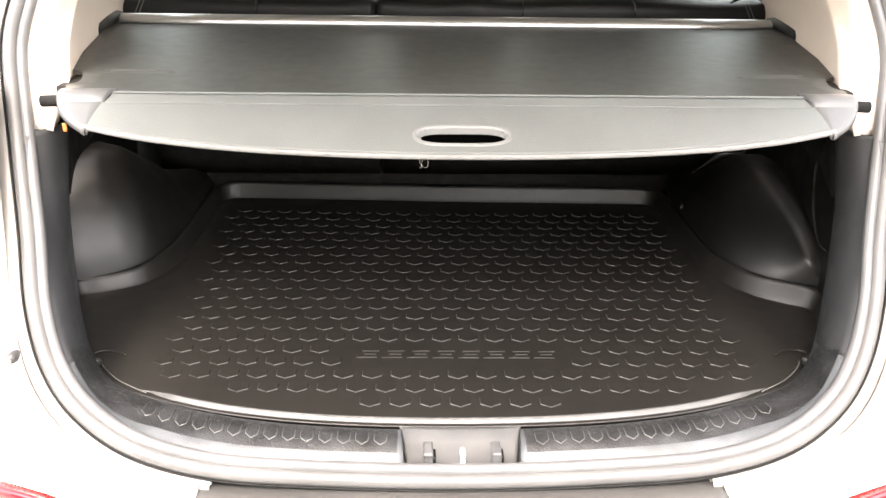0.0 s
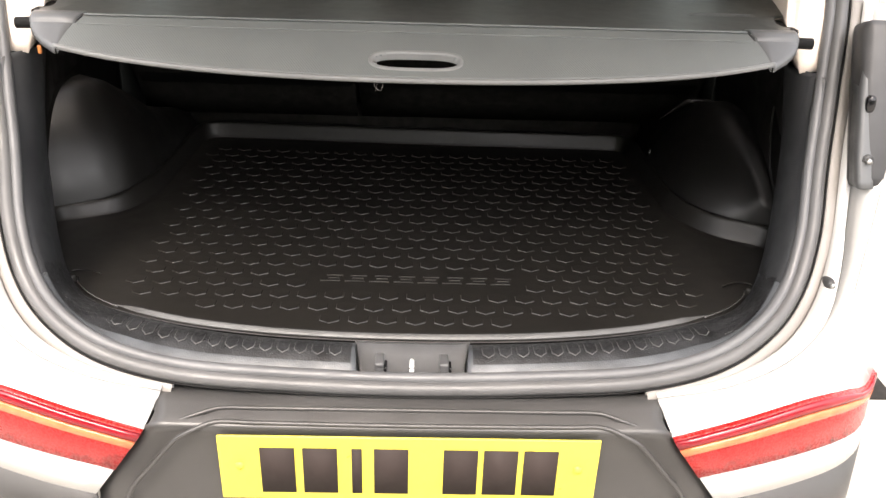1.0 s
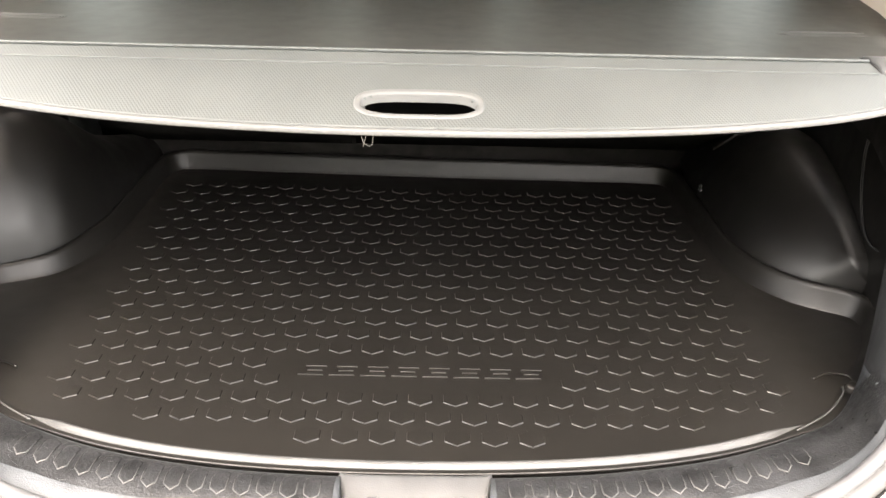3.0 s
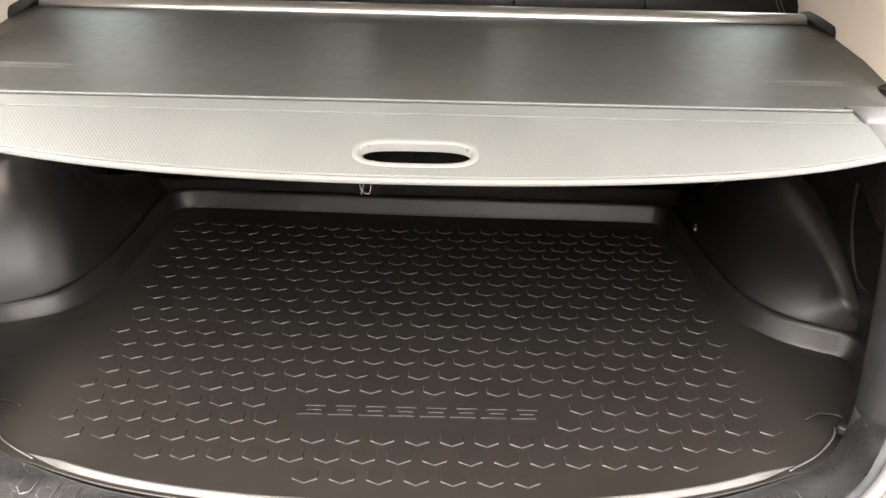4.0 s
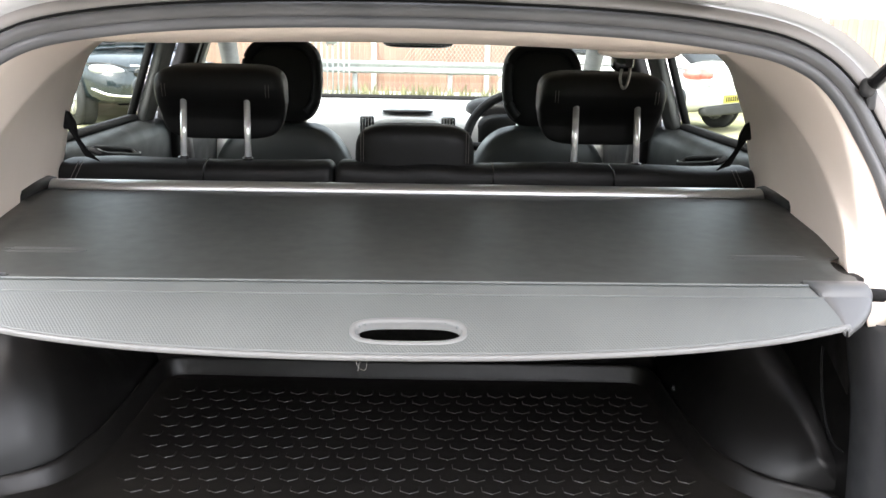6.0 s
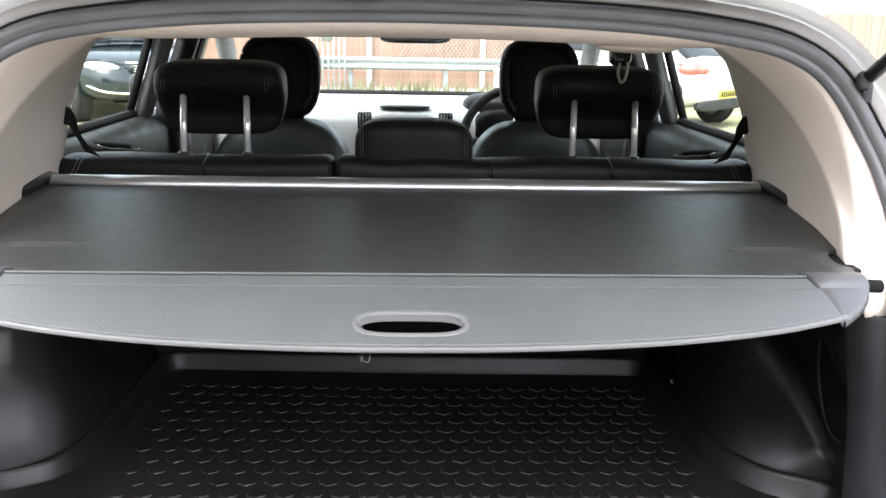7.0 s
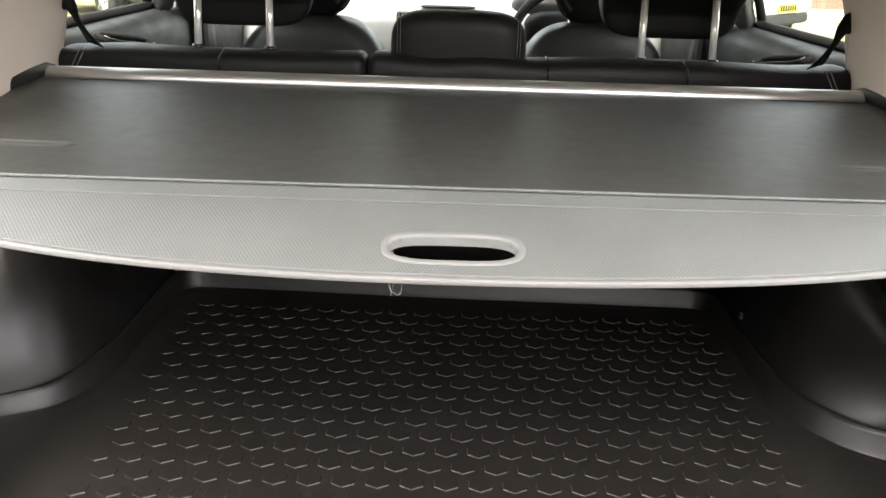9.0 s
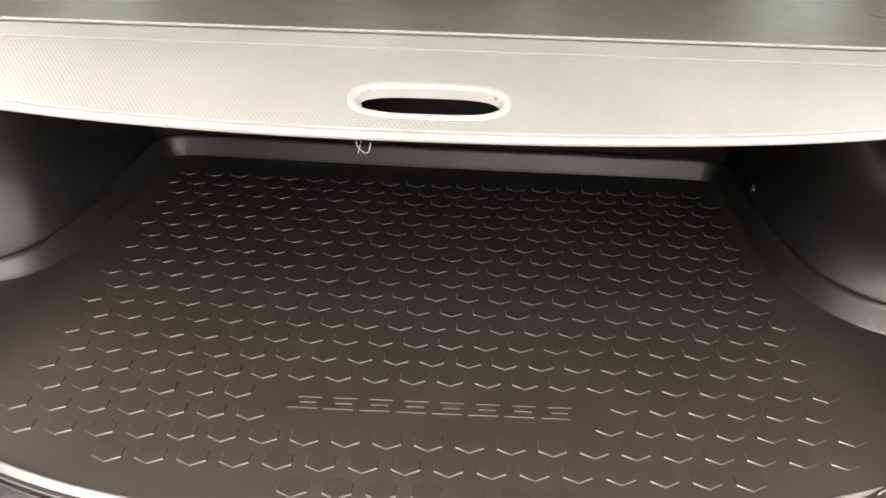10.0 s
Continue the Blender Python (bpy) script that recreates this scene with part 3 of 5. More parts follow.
for sx in (1, -1):
    rows = []
    if sx > 0:
        # a hump that rises forward from the sill and runs out into the side trim behind a soft crest
        low, high = spline(HUMP_FOOT, 60), spline(HUMP_CREST, 60)
        flat = np.interp(np.linspace(0, 1, 60), [0, .12, .40], [1, .9, 0])[:, None]     # steeper forward, gently sloped at the rear
        rows.append((low - np.array((0, 0, .008))).tolist())
        for u in np.linspace(0, 1, 15):
            shoulder = low + (high - low) * (np.array((.24, .24, .78)) * (1 - flat) + np.array((.50, .50, .58)) * flat)
            rows.append((low * (1 - u) ** 2 + shoulder * 2 * u * (1 - u) + high * u * u).tolist())
        rows += [(high + np.array(d)).tolist() for d in ((.010, 0, .0016), (.022, 0, .0022), (.060, .002, .0022))]
    else:
        arch_line = spline([(x, y, 0) for x, y in ARCH_LEFT], 60)
        crest = np.interp(arch_line[:, 1], [.59, .66, .72, .80, .90, 1.0, 1.18], [.965, .970, .965, .950, .922, .870, .82])
        inward = np.array((.80, .92, 0)) - arch_line
        inward /= np.linalg.norm(inward, axis=1)[:, None]
        for turn in np.r_[-.02, np.linspace(0, 1, 17) ** .9, 1.0]:      # a dome: upright at its foot, rolling over to a flat crown
            w = max(0, turn) * math.pi / 2
            rise = (crest - .758) * (math.sin(w) if turn > 0 else turn)
            k = .14 * rise + .115 * (1 - math.cos(w)) + (.16 if len(rows) == 18 else 0)
            rows.append([(-p[0], p[1], .758 + h) for p, h in zip(arch_line + inward * np.reshape(k, (-1, 1)), rise)])
    arch = part("wheel_arch_trim", loft(rows), M_ARCH, car, "smooth black plastic wheel arch trim", thick=.003, face=(-sx, -1, 0))
    if sx > 0:
        edge = spline([(.548, .952, .868), (.572, .951, .886), (.598, .950, .905), (.625, .950, .911), (.660, .952, .911)], 24)
        tall = np.interp(np.linspace(0, 1, 24), [0, .25, .5, .7, 1], [.001, .004, .010, .005, .001])
        part("arch_ridge", loft([[(x, y + d, z + h * k) for (x, y, z), h in zip(edge, tall)] for k, d in ((-1, -.001), (-.3, -.004), (.4, -.003), (.8, .001), (1, .008))]), M_ARCH, arch, thick=.002, face=(0, -1, 0))
    trim = [(.640, .40), (.662, .44), (.674, .50), (.680, .58), (.690, .70), (.706, .9), (.706, 1.2)] if sx > 0 else [(.640, .40), (.685, .44), (.702, .50), (.706, .58), (.706, .9), (.706, 1.2)]
    part("side_trim", loft([[(sx * x, y, z) for x, y in spline([(x, y, 0) for x, y in trim], 30)[:, :2]] for z in np.linspace(.73, 1.15, 12)]),
         M_BLACK, car, "black plastic boot side trim", thick=.004, face=(-sx, 0, 0))
    if sx > 0:
        for dx in (0, .006):
            part("trim_seam", sweep(spline([(.6835, .648 + dx, 1.012), (.6845, .660 + dx, .974), (.6835, .646 + dx, .922), (.6815, .624 + dx, .887), (.679, .594 + dx, .860), (.676, .563 + dx, .853), (.673, .537 + dx, .858)], 24), .0010, 6), M_HOUSING, car)
        clip = part("trim_clip", cushion((.013, .016, .018), (sx * .536, .948, .788), 3, nu=14, nv=8), M_HOUSING, car)
        part("clip_pin", disc(.003, .01, (sx * .531, .939, .790), sides=10), M_CAP, clip)
    part("underlay", loft([[(sx * .57, .10, .70), (sx * .57, .60, .70)], [(sx * .715, .10, .70), (sx * .715, .60, .70)]]), M_CARPET, car, thick=.004)
part("boot_floor", box((1.44, .99, .02), (0, .700, .715)), M_CARPET, car)
part("amber_reflector", box((.006, .005, .013), (-.574, .372, 1.124), .002), M_AMBER, car)

# upper pillar trims, headliner
PIL_N = 26
S_EDGE = [(.594, .366, 1.116), (.588, .371, 1.138), (.580, .386, 1.180), (.586, .406, 1.232), (.582, .436, 1.305), (.565, .463, 1.372), (.530, .484, 1.425), (.485, .495, 1.456), (.42, .500, 1.468)]
S_FRONT = [(.674, .98, 1.10), (.664, .98, 1.20), (.650, .98, 1.26), (.636, .98, 1.325), (.612, .98, 1.385), (.590, .98, 1.430), (.545, .98, 1.462), (.48, .98, 1.475)]
S_FOLD = [(.597, .386, 1.116), (.588, .390, 1.138), (.569, .398, 1.180), (.575, .436, 1.231), (.577, .505, 1.290), (.569, .585, 1.345), (.543, .650, 1.395), (.497, .660, 1.435), (.44, .600, 1.462)]
for sx in (1, -1):
    e, f, fold = spline(S_EDGE, PIL_N), spline(S_FRONT, PIL_N), spline(S_FOLD, PIL_N)
    wide = np.interp(e[:, 2], [1.09, 1.20, 1.28, 1.36, 1.47], [.056, .050, .040, .018, .005])
    deep = np.interp(e[:, 2], [1.09, 1.19, 1.28, 1.36, 1.47], [.008, .008, .016, .014, .008])
    roll = []                                                         # a broad rounded edge towards the tailgate
    for w in np.linspace(0, math.pi / 2, 9):
        roll.append([(sx * (q[0] + a * (1 - math.sin(w))), q[1] + .004 + b * (1 - math.cos(w)), q[2] + .006 * math.cos(w)) for q, a, b in zip(e, wide, deep)])
    rows = []
    start = e + np.stack([0 * deep, deep + .004, 0 * deep], 1)
    for k in (.15, .40, .65, .88, 1):                             # a flat band up to the fold
        rows.append([(sx * q[0], q[1], q[2]) for q in start * (1 - k) + fold * k])
    for k in np.r_[.04, np.linspace(.11, 1, 16)]:                 # the inner face
        p = fold * (1 - k) + f * k + np.array((1, 0, .2)) * (.016 * math.sin(math.pi * k) * np.linspace(1, .4, PIL_N)[:, None])
        rows.append([(sx * q[0], q[1], q[2]) for q in p])
    end = [(sx * (q[0] + .05), q[1] + .03, q[2]) for q in f]
    pil = part("pillar_trim", loft(roll + rows + [end]), M_BEIGE, car, "warm grey plastic rear pillar trim", thick=.004, face=(-sx, 0, 0))
    part("trim_joint", sweep(spline([(sx * .636, .60, 1.20), (sx * .634, .64, 1.30), (sx * .612, .66, 1.38), (sx * .575, .68, 1.43)], 24), .0012, 6), M_DOOR, pil)
    part("pillar_base_trim", loft([[(sx * .606, .43, z), (sx * .66, .60, z), (sx * .69, .80, z), (sx * .695, 1.0, z)] for z in (1.00, 1.06, 1.122)]), M_BLACK, car, thick=-.003)

TOPH = [(0, .507, 1.489), (.276, .504, 1.482), (.42, .499, 1.468), (.485, .494, 1.455)]
top = spline(mirrored(TOPH), 60)
rows = []
for dy, dz in ((.022, .012), (.012, -.002), (.026, -.013), (.06, -.020), (.12, -.025), (.19, -.028), (.26, -.029), (.33, -.026), (.40, -.010), (.50, .02), (.9, .045), (1.3, .045), (1.65, .02)):
    flat = np.clip(dy / .26, 0, 1)
    dip = dz if dz > -.003 else dz * (1 - (np.abs(top[:, 0]) / .486) ** 5)
    dips = np.broadcast_to(dip, (len(top),))
    rows.append([(x * (1 + .16 * flat), y + dy, z * (1 - flat) + (1.489 - .030 * (abs(x) / .485) ** 2.5 * (1 if dy < .5 else .6)) * flat + q) for (x, y, z), q in zip(top, dips)])
part("headliner", loft(rows), M_LINER, car, "beige cloth headliner", thick=.006, face=(0, 0, -1))
part("roof_panel", loft([[(x, y, z + .045 - .03 * (x / .6) ** 2) for x in np.linspace(-.66, .66, 15)] for y, z in ((.56, 1.525), (.9, 1.55), (1.4, 1.56), (1.9, 1.545), (2.16, 1.51))]), M_WHITE, car, "white roof panel", thick=.004)

# raised tailgate, hinges and gas struts
tg = part("tailgate", loft([[(x, y + .10 * (x / .7) ** 2, z - .03 * (x / .7) ** 2) for x in np.linspace(-.66, .66, 17)] for y, z in ((.52, 1.60), (.30, 1.68), (.0, 1.79), (-.30, 1.90), (-.52, 1.97), (-.60, 1.98))]), M_WHITE, car, "white tailgate standing open overhead", thick=.03)
part("tailgate_lining", loft([[(x, y + .10 * (x / .7) ** 2, z - .045 - .03 * (x / .7) ** 2) for x in np.linspace(-.58, .58, 15)] for y, z in ((.44, 1.61), (.30, 1.66), (.0, 1.77), (-.30, 1.88), (-.50, 1.945))]), M_BEIGE, tg, thick=.012)
part("tailgate_edge", sweep([(x, .492 - .02 * (abs(x) / .4) ** 3, 1.548 - .018 * (x / .4) ** 2) for x in np.linspace(-.40, .40, 30)], .011, 8), M_WHITE, tg)
for x in (-.115, .045):
    part("wiring_sleeve", sweep(spline([(x, .50, 1.565), (x + .02, .47, 1.532), (x + .07, .465, 1.527), (x + .10, .50, 1.56)], 20), .008, 8), M_RUBBER, tg)
for sx in (1, -1):
    s = part("gas_strut", rod((sx * .598, .455, 1.424), (sx * .66, .16, 1.66), .0095), M_GLOSS, car, "black gas strut")
    part("strut_ball", cushion((.020, .020, .026), (sx * .595, .462, 1.418), 2.5, nu=14, nv=10), M_HOUSING, s)
    part("strut_bracket", box((.013, .02, .028), (sx * .601, .468, 1.402), .004), M_HOUSING, s)

# ---------------------------------------------------------------- moulded boot mat
mat = thing("boot_liner", "moulded black rubber boot liner with hexagon relief", "boot liner", at=(0, .64, .735))
mat.matrix_world = Matrix()
M_FRONT = [(x, front_y(x) - .0005) for x in (0, .12, .24, .36, .465, .521)] + [(.562, .340), (.60, .395), (.648, .445), (.682, .500)]
M_RIGHT = M_FRONT[:-2] + [(.640, .445), (.662, .490), (.670, .520), (.662, .547), (.630, .565), (.586, .594), (.547, .646), (.522, .718), (.516, .80), (.516, .95), (.514, 1.045), (.500, 1.085), (.46, 1.094), (.3, 1.099)]
M_LEFT = M_FRONT + [(.694, .560), (.690, .598), (.660, .610), (.622, .628), (.590, .649), (.566, .688), (.548, .745), (.540, .80), (.535, .95), (.533, 1.075), (.518, 1.118), (.47, 1.127), (.3, 1.119)]
outline = spline([(x, y, 0) for x, y in M_RIGHT] + [(0, 1.106, 0)] + [(-x, y, 0) for x, y in M_LEFT[:0:-1]], 260, closed=True)
t = np.roll(outline, -1, 0) - np.roll(outline, 1, 0)
t /= np.linalg.norm(t, axis=1)[:, None]
nrm = np.stack([-t[:, 1], t[:, 0], 0 * t[:, 0]], 1)          # inward
mid = np.array((0, .64, 0))
if ((mid - outline) * nrm).sum() < 0:
    nrm = -nrm
up = np.clip((outline[:, 1] - .40) / .10, 0, 1)[:, None]       # the lip stands higher along the sides and the back
Z = np.array((0, 0, 1.0))
lip = .003 + np.where(outline[:, 0] < 0, np.interp(outline[:, 1], [.55, .62, .72], [.020, .025, .036]), .036)[:, None] * up
rows = [outline + nrm * i + Z * FLOOR + Z * lip * h for i, h in ((-.012, -.2), (-.014, .9), (-.011, 1.0), (-.007, .97), (-.004, .80), (.002, .20), (.006, .04), (.012, .0), (.022, -.008))]
part("raised_lip", loft([r.tolist() for r in rows[:7]], True), M_LIP, mat, "grainy raised lip")
bm = loft([r.tolist() for r in rows[6:]], True)
edges = []
for sx in (1, -1):
    run = outline[outline[:, 0] * sx > 0]
    run = run[np.argsort(run[:, 1])]
    edges.append((run[:, 1], run[:, 0]))
sheet = []
for y in np.linspace(.19, 1.11, 120):
    right, left = (float(np.interp(y, *e)) for e in edges)
    sheet.append([(left + .012 + max(right - left - .024, .01) * u, y, FLOOR - .0003) for u in np.linspace(0, 1, 9)])
loft(sheet, False, bm)
liner = part("tray", bm, M_MAT, mat, "black rubber tray with a raised lip")
rim = spline(mirrored([(x, front_y(x), FLOOR) for x in np.linspace(0, .484, 9)]), 120)
fade = np.clip((.492 - abs(rim[:, 0])) / .06, 0.15, 1)[:, None]
rt = np.gradient(rim, axis=0)
rt /= np.linalg.norm(rt, axis=1)[:, None]
ri = np.stack([-rt[:, 1], rt[:, 0], 0 * rt[:, 0]], 1)
# the rim's pale colour stands in for reflected sky
part("front_rim", loft([(rim + ri * a * fade + Z * h * fade + Z * -.0005).tolist() for a, h in ((.005, .0), (.0028, .0080), (.0005, .0094), (-.002, .0088), (-.0065, .0042), (-.0075, .0020), (-.003, -.005))]), M_RIM, mat, "rounded front rim with its sky sheen painted pale", face=(0, -1, 1))
for sx in (1, -1):
    part("corner_tab", sweep(spline([(sx * .535, .372, FLOOR + .003), (sx * .56, .385, FLOOR + .004), (sx * .588, .378, FLOOR + .004), (sx * .580, .345, FLOOR + .006)], 20), .0018, 6), M_MAT, mat)
    part("corner_hole", disc(.007, .004, (sx * .572, .352, FLOOR + .002), "Z", 18), M_CARPET, mat, "dark drain hole")
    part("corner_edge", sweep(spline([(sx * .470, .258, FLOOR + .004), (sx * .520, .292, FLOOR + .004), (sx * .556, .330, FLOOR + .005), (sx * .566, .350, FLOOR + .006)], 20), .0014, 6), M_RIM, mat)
    part("corner_foot", box((.018, .014, .014), (sx * .572, .338, FLOOR + .012), .004, Matrix.Rotation(sx * .7, 4, "Z")), M_MAT, mat)

# plain strokes where the maker's word stands
for i in range(8):
    x = -.1595 + .0417 * i
    for dy, w, dx in ((-.0100, .034, -.003), (.0005, .020, .002), (.0105, .028, .003)):
        part("raised_stroke", box((w, .0018, .0022), (x + .018 + dx, .3760 + dy - .0105 * x, FLOOR + .0010), .0006), M_MAT, mat)

# the hexagon pads: one shared mesh each
PITCH, ROW, HW, HR, HS = .0453, .0392, .0158, .0172, .0086
bm = bmesh.new()
rings6 = []
for d, z in ((0, -.0004), (.0008, .0013), (.0013, .0014)):
    w, r = HW - d, HR - d * 1.1
    tilt = lambda y: z if z < 0 else z * (.62 - .38 * y / r)      # highest towards the tailgate
    rings6.append([(x, y, tilt(y)) for x, y in ((0, r), (w, r - HS), (w, HS - r), (0, -r), (-w, HS - r), (-w, r - HS))])
loft(rings6, True, bm)
bm.faces.new(bm.verts[-6:])
bmesh.ops.recalc_face_normals(bm, faces=bm.faces[:])
pad_mesh = bpy.data.meshes.new("hexagon_pad")
bm.to_mesh(pad_mesh)
bm.free()
pad_mesh.materials.append(M_MAT)
spots = []
for r in range(21):
    lim = .14 if r == 0 else .345 if r == 1 else .49
    for i in range(-11, 12):
        x = (i + (.5 if r % 2 else 0)) * PITCH + .0035 - .0002 * r
        if abs(x) <= lim and not (r in (3, 4) and abs(x) < .19):
            y = .2228 + HR + ROW * r - .0105 * x
            slip = max(0, y - .72) / .2 * max(0, -x) / .5               # the far corner lies a little askew
            spots.append((x - .008 * slip, y + .012 * slip))
spots.sort(key=lambda s: s[1])
for x, y in spots[:296]:
    pad = new("hexagon_pad", pad_mesh)
    pad.location = (x, y, FLOOR)
    pad.parent = mat
verts, faces = [], []
base_v, base_f = [tuple(v.co) for v in pad_mesh.vertices], [tuple(p.vertices) for p in pad_mesh.polygons]
for x, y in spots[296:]:
    o = len(verts)
    verts += [(a + x, b + y, c + FLOOR) for a, b, c in base_v]
    faces += [tuple(o + k for k in f) for f in base_f]
me = bpy.data.meshes.new("far_hexagon_relief")
me.from_pydata(verts, [], faces)
me.materials.append(M_MAT)
far = new("far_hexagon_relief", me)
far.parent = mat
tagged(far, kind="stuff")

# ---------------------------------------------------------------- roller cover over the boot
cover = thing("cargo_cover", "grey roller cargo cover drawn out over the boot", "cargo cover")
SL = .575


def panel_z(y):
    return 1.187 - (.318 - y) * SL


EDGE = spline(mirrored([(0, .2235, 0), (.15, .2255, 0), (.30, .233, 0), (.42, .246, 0), (.506, .263, 0)]), 81)
EDGE = np.stack([np.linspace(-.506, .506, 161), np.interp(np.linspace(-.506, .506, 161), EDGE[:, 0], EDGE[:, 1])], 1)


def slot_pts(w, d, n=48):
    """A long rounded slot round the middle of the panel, in x and y."""
    out = []
    for k in range(n):
        a = 2 * math.pi * k / n
        c, s = math.cos(a), math.sin(a)
        out.append((-.0025 + w * math.copysign(abs(c) ** .55, c), .2492 + d * math.copysign(abs(s) ** .75, s)))
    return out


# the panel: a grid with a real slot through it
bm = bmesh.new()
nx, ny = 161, 41
grid = []
for j in range(ny):
    k = j / (ny - 1)
    grid.append([(x, y0 + (.318 - y0) * k) for x, y0 in EDGE])
V = [[bm.verts.new((x, y, panel_z(y) + .004 * math.sin(math.pi * min(1, (.318 - y) / .10)))) for x, y in row] for row in grid]
hole = lambda x, y: (abs(x + .0025) / .0632) ** 3 + (abs(y - .2492) / .0142) ** 2.6 < 1
for j in range(ny - 1):
    for i in range(nx - 1):
        c = [grid[j][i], grid[j][i + 1], grid[j + 1][i + 1], grid[j + 1][i]]
        if not all(hole(*p) for p in c):
            bm.faces.new((V[j][i], V[j][i + 1], V[j + 1][i + 1], V[j + 1][i]))
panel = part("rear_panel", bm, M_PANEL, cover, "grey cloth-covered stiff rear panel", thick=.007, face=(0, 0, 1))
pz = lambda x, y: panel_z(y) + .004 * math.sin(math.pi * min(1, max(0, (.318 - y) / .10)))
ring3 = []
for w, d, h in ((.0664, .0160, .0002), (.0659, .0156, .0012), (.0646, .0150, .0018), (.0612, .0128, .0016), (.0596, .0117, .0006), (.0588, .0113, -.0015), (.0582, .0111, -.0085)):
    ring3.append([(x, y, pz(x, y) + h) for x, y in slot_pts(w, d)])
part("handle_ring", loft(ring3, True), M_GRIP, panel, "pale grey plastic grip surround")
part("edge_piping", sweep([(x, y - .001, pz(x, y) - .004) for x, y in EDGE], .0042, 8), M_GRIP, panel, "pale rubber edge")
part("seam", sweep([(x, .3185, 1.1885) for x in np.linspace(-.479, .479, 40)], .0020, 6), M_PANEL, panel)
part("seam", sweep([(x, .300, pz(x, .300) + .0002) for x in np.linspace(-.484, .484, 40)], .0013, 6), M_PANEL, panel)
part("loose_thread", sweep(spline([(-.060, .2265, 1.129), (-.058, .223, 1.119), (-.050, .2235, 1.114), (-.0475, .224, 1.125)], 14), .00025, 5), M_THREAD, panel, "frayed pale thread")
part("loose_thread", sweep(spline([(-.054, .2265, 1.129), (-.056, .224, 1.121), (-.058, .224, 1.113)], 8), .00025, 5), M_THREAD, panel)
for sx in (1, -1):
    # moulded grey end caps: a flat slope below a rounded ledge, and a pin that rests in the pillar trim
    oy = [.2560, .2575, .262, .270, .279, .290, .302, .318, .330, .345, .352]
    ox = [.503, .506, .5125, .525, .535, .545, .551, .5545, .5560, .5555, .553]
    ly = [.2560, .290, .300, .304, .309, .315, .322, .335, .352]
    lx = [.4985, .4915, .4890, .4874, .4850, .4828, .4815, .4810, .4815]       # the joint bends as it climbs the ledge
    hy = [.300, .3005, .3025, .306, .311, .317, .323, .330, .337, .342, .345]
    hz = [1.1800, 1.1815, 1.1850, 1.1880, 1.1902, 1.1914, 1.1916, 1.1910, 1.1898, 1.1880, 1.1840]
    rows = []
    for y in np.r_[np.linspace(.2560, .270, 8), np.linspace(.274, .298, 7), hy]:
        xs0, xo = float(np.interp(y, ly, lx)), float(np.interp(y, oy, ox))
        z = panel_z(y) + .0040 if y < .300 else float(np.interp(y, hy, hz))
        rows.append([(sx * xs0, y, z - .009), (sx * xs0, y, z - .0025), (sx * (xs0 + .0018), y, z)] + [(sx * (xs0 + .0018 + (xo - .006 - xs0) * u), y, z) for u in (.25, .5, .75, 1)] + [(sx * (xo - .002), y, z - .0015), (sx * xo, y, z - .004), (sx * xo, y, z - .010)])
    cap = part("end_cap", loft(rows), M_CAP, panel, "moulded grey end cap with a rounded ledge", thick=.002, face=(0, 0, 1))
    # dark strip draws the shade in the gap beside the cap
    part("cap_gap_shade", sweep([(r[0][0] - sx * .0008, r[0][1], r[2][2] - .0052) for r in rows[:-3]], .0014, 6), M_HOUSING, cap)
    # solid dark box in place of the open recess and its shade
    part("recess_shade_box", box((.036, .082, .030), (sx * .562, .417, 1.168), .003), M_CARPET, car, "dark box standing in for the shaded recess in the pillar trim")
    pin = part("pin", rod((sx * .548, .345, 1.1705), (sx * .590, .347, 1.1685), .0085, 16), M_WEB, cap, "black locating pin")
    part("pin_collar", rod((sx * .551, .345, 1.1705), (sx * .557, .345, 1.1703), .0102, 16), M_HOUSING, pin)
# the cloth
prof = [(.318, .476), (.338, .476), (.341, .552), (.360, .558), (.366, .556), (.371, .552), (.377, .549), (.386, .548), (.400, .550), (.420, .555), (.434, .561), (.443, .569), (.449, .578), (.452, .584), (.55, .606), (.70, .628), (.80, .645), (.852, .648)]
rows = []
for y in np.unique(np.r_[np.linspace(.318, .460, 60), np.linspace(.460, .852, 36)]):
    hw = float(np.interp(y, [p[0] for p in prof], [p[1] for p in prof]))
    rows.append([(s * hw, y, 1.1875 + (.852 - y) * 0 + .012 * ((y - .318) / .534) - .004 * math.sin(math.pi * (y - .318) / .534) * (1 - s * s)) for s in np.linspace(-1, 1, 41)])
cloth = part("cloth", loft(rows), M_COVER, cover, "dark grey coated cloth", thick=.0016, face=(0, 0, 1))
cl_z = lambda x, y: 1.1875 + .012 * ((y - .318) / .534) - .004 * math.sin(math.pi * (y - .318) / .534) * (1 - (x / .58) ** 2)
for sx in (1, -1):
    for d, x1 in ((.0115, .525), (.0075, .535), (.0035, .525)):
        loopy = [(x1, .449 + d), (.45, .4495 + d), (.437 - d * .6, .449 + d * .6), (.433 - d * .6, .449), (.437 - d * .6, .449 - d * .6), (.45, .4485 - d), (x1, .449 - d)]
        part("pressed_line", sweep([(sx * x, y, cl_z(x, y) - .0001) for x, y in [tuple(q) for q in spline(loopy, 30)]], .0005, 6), M_COVER, cloth)
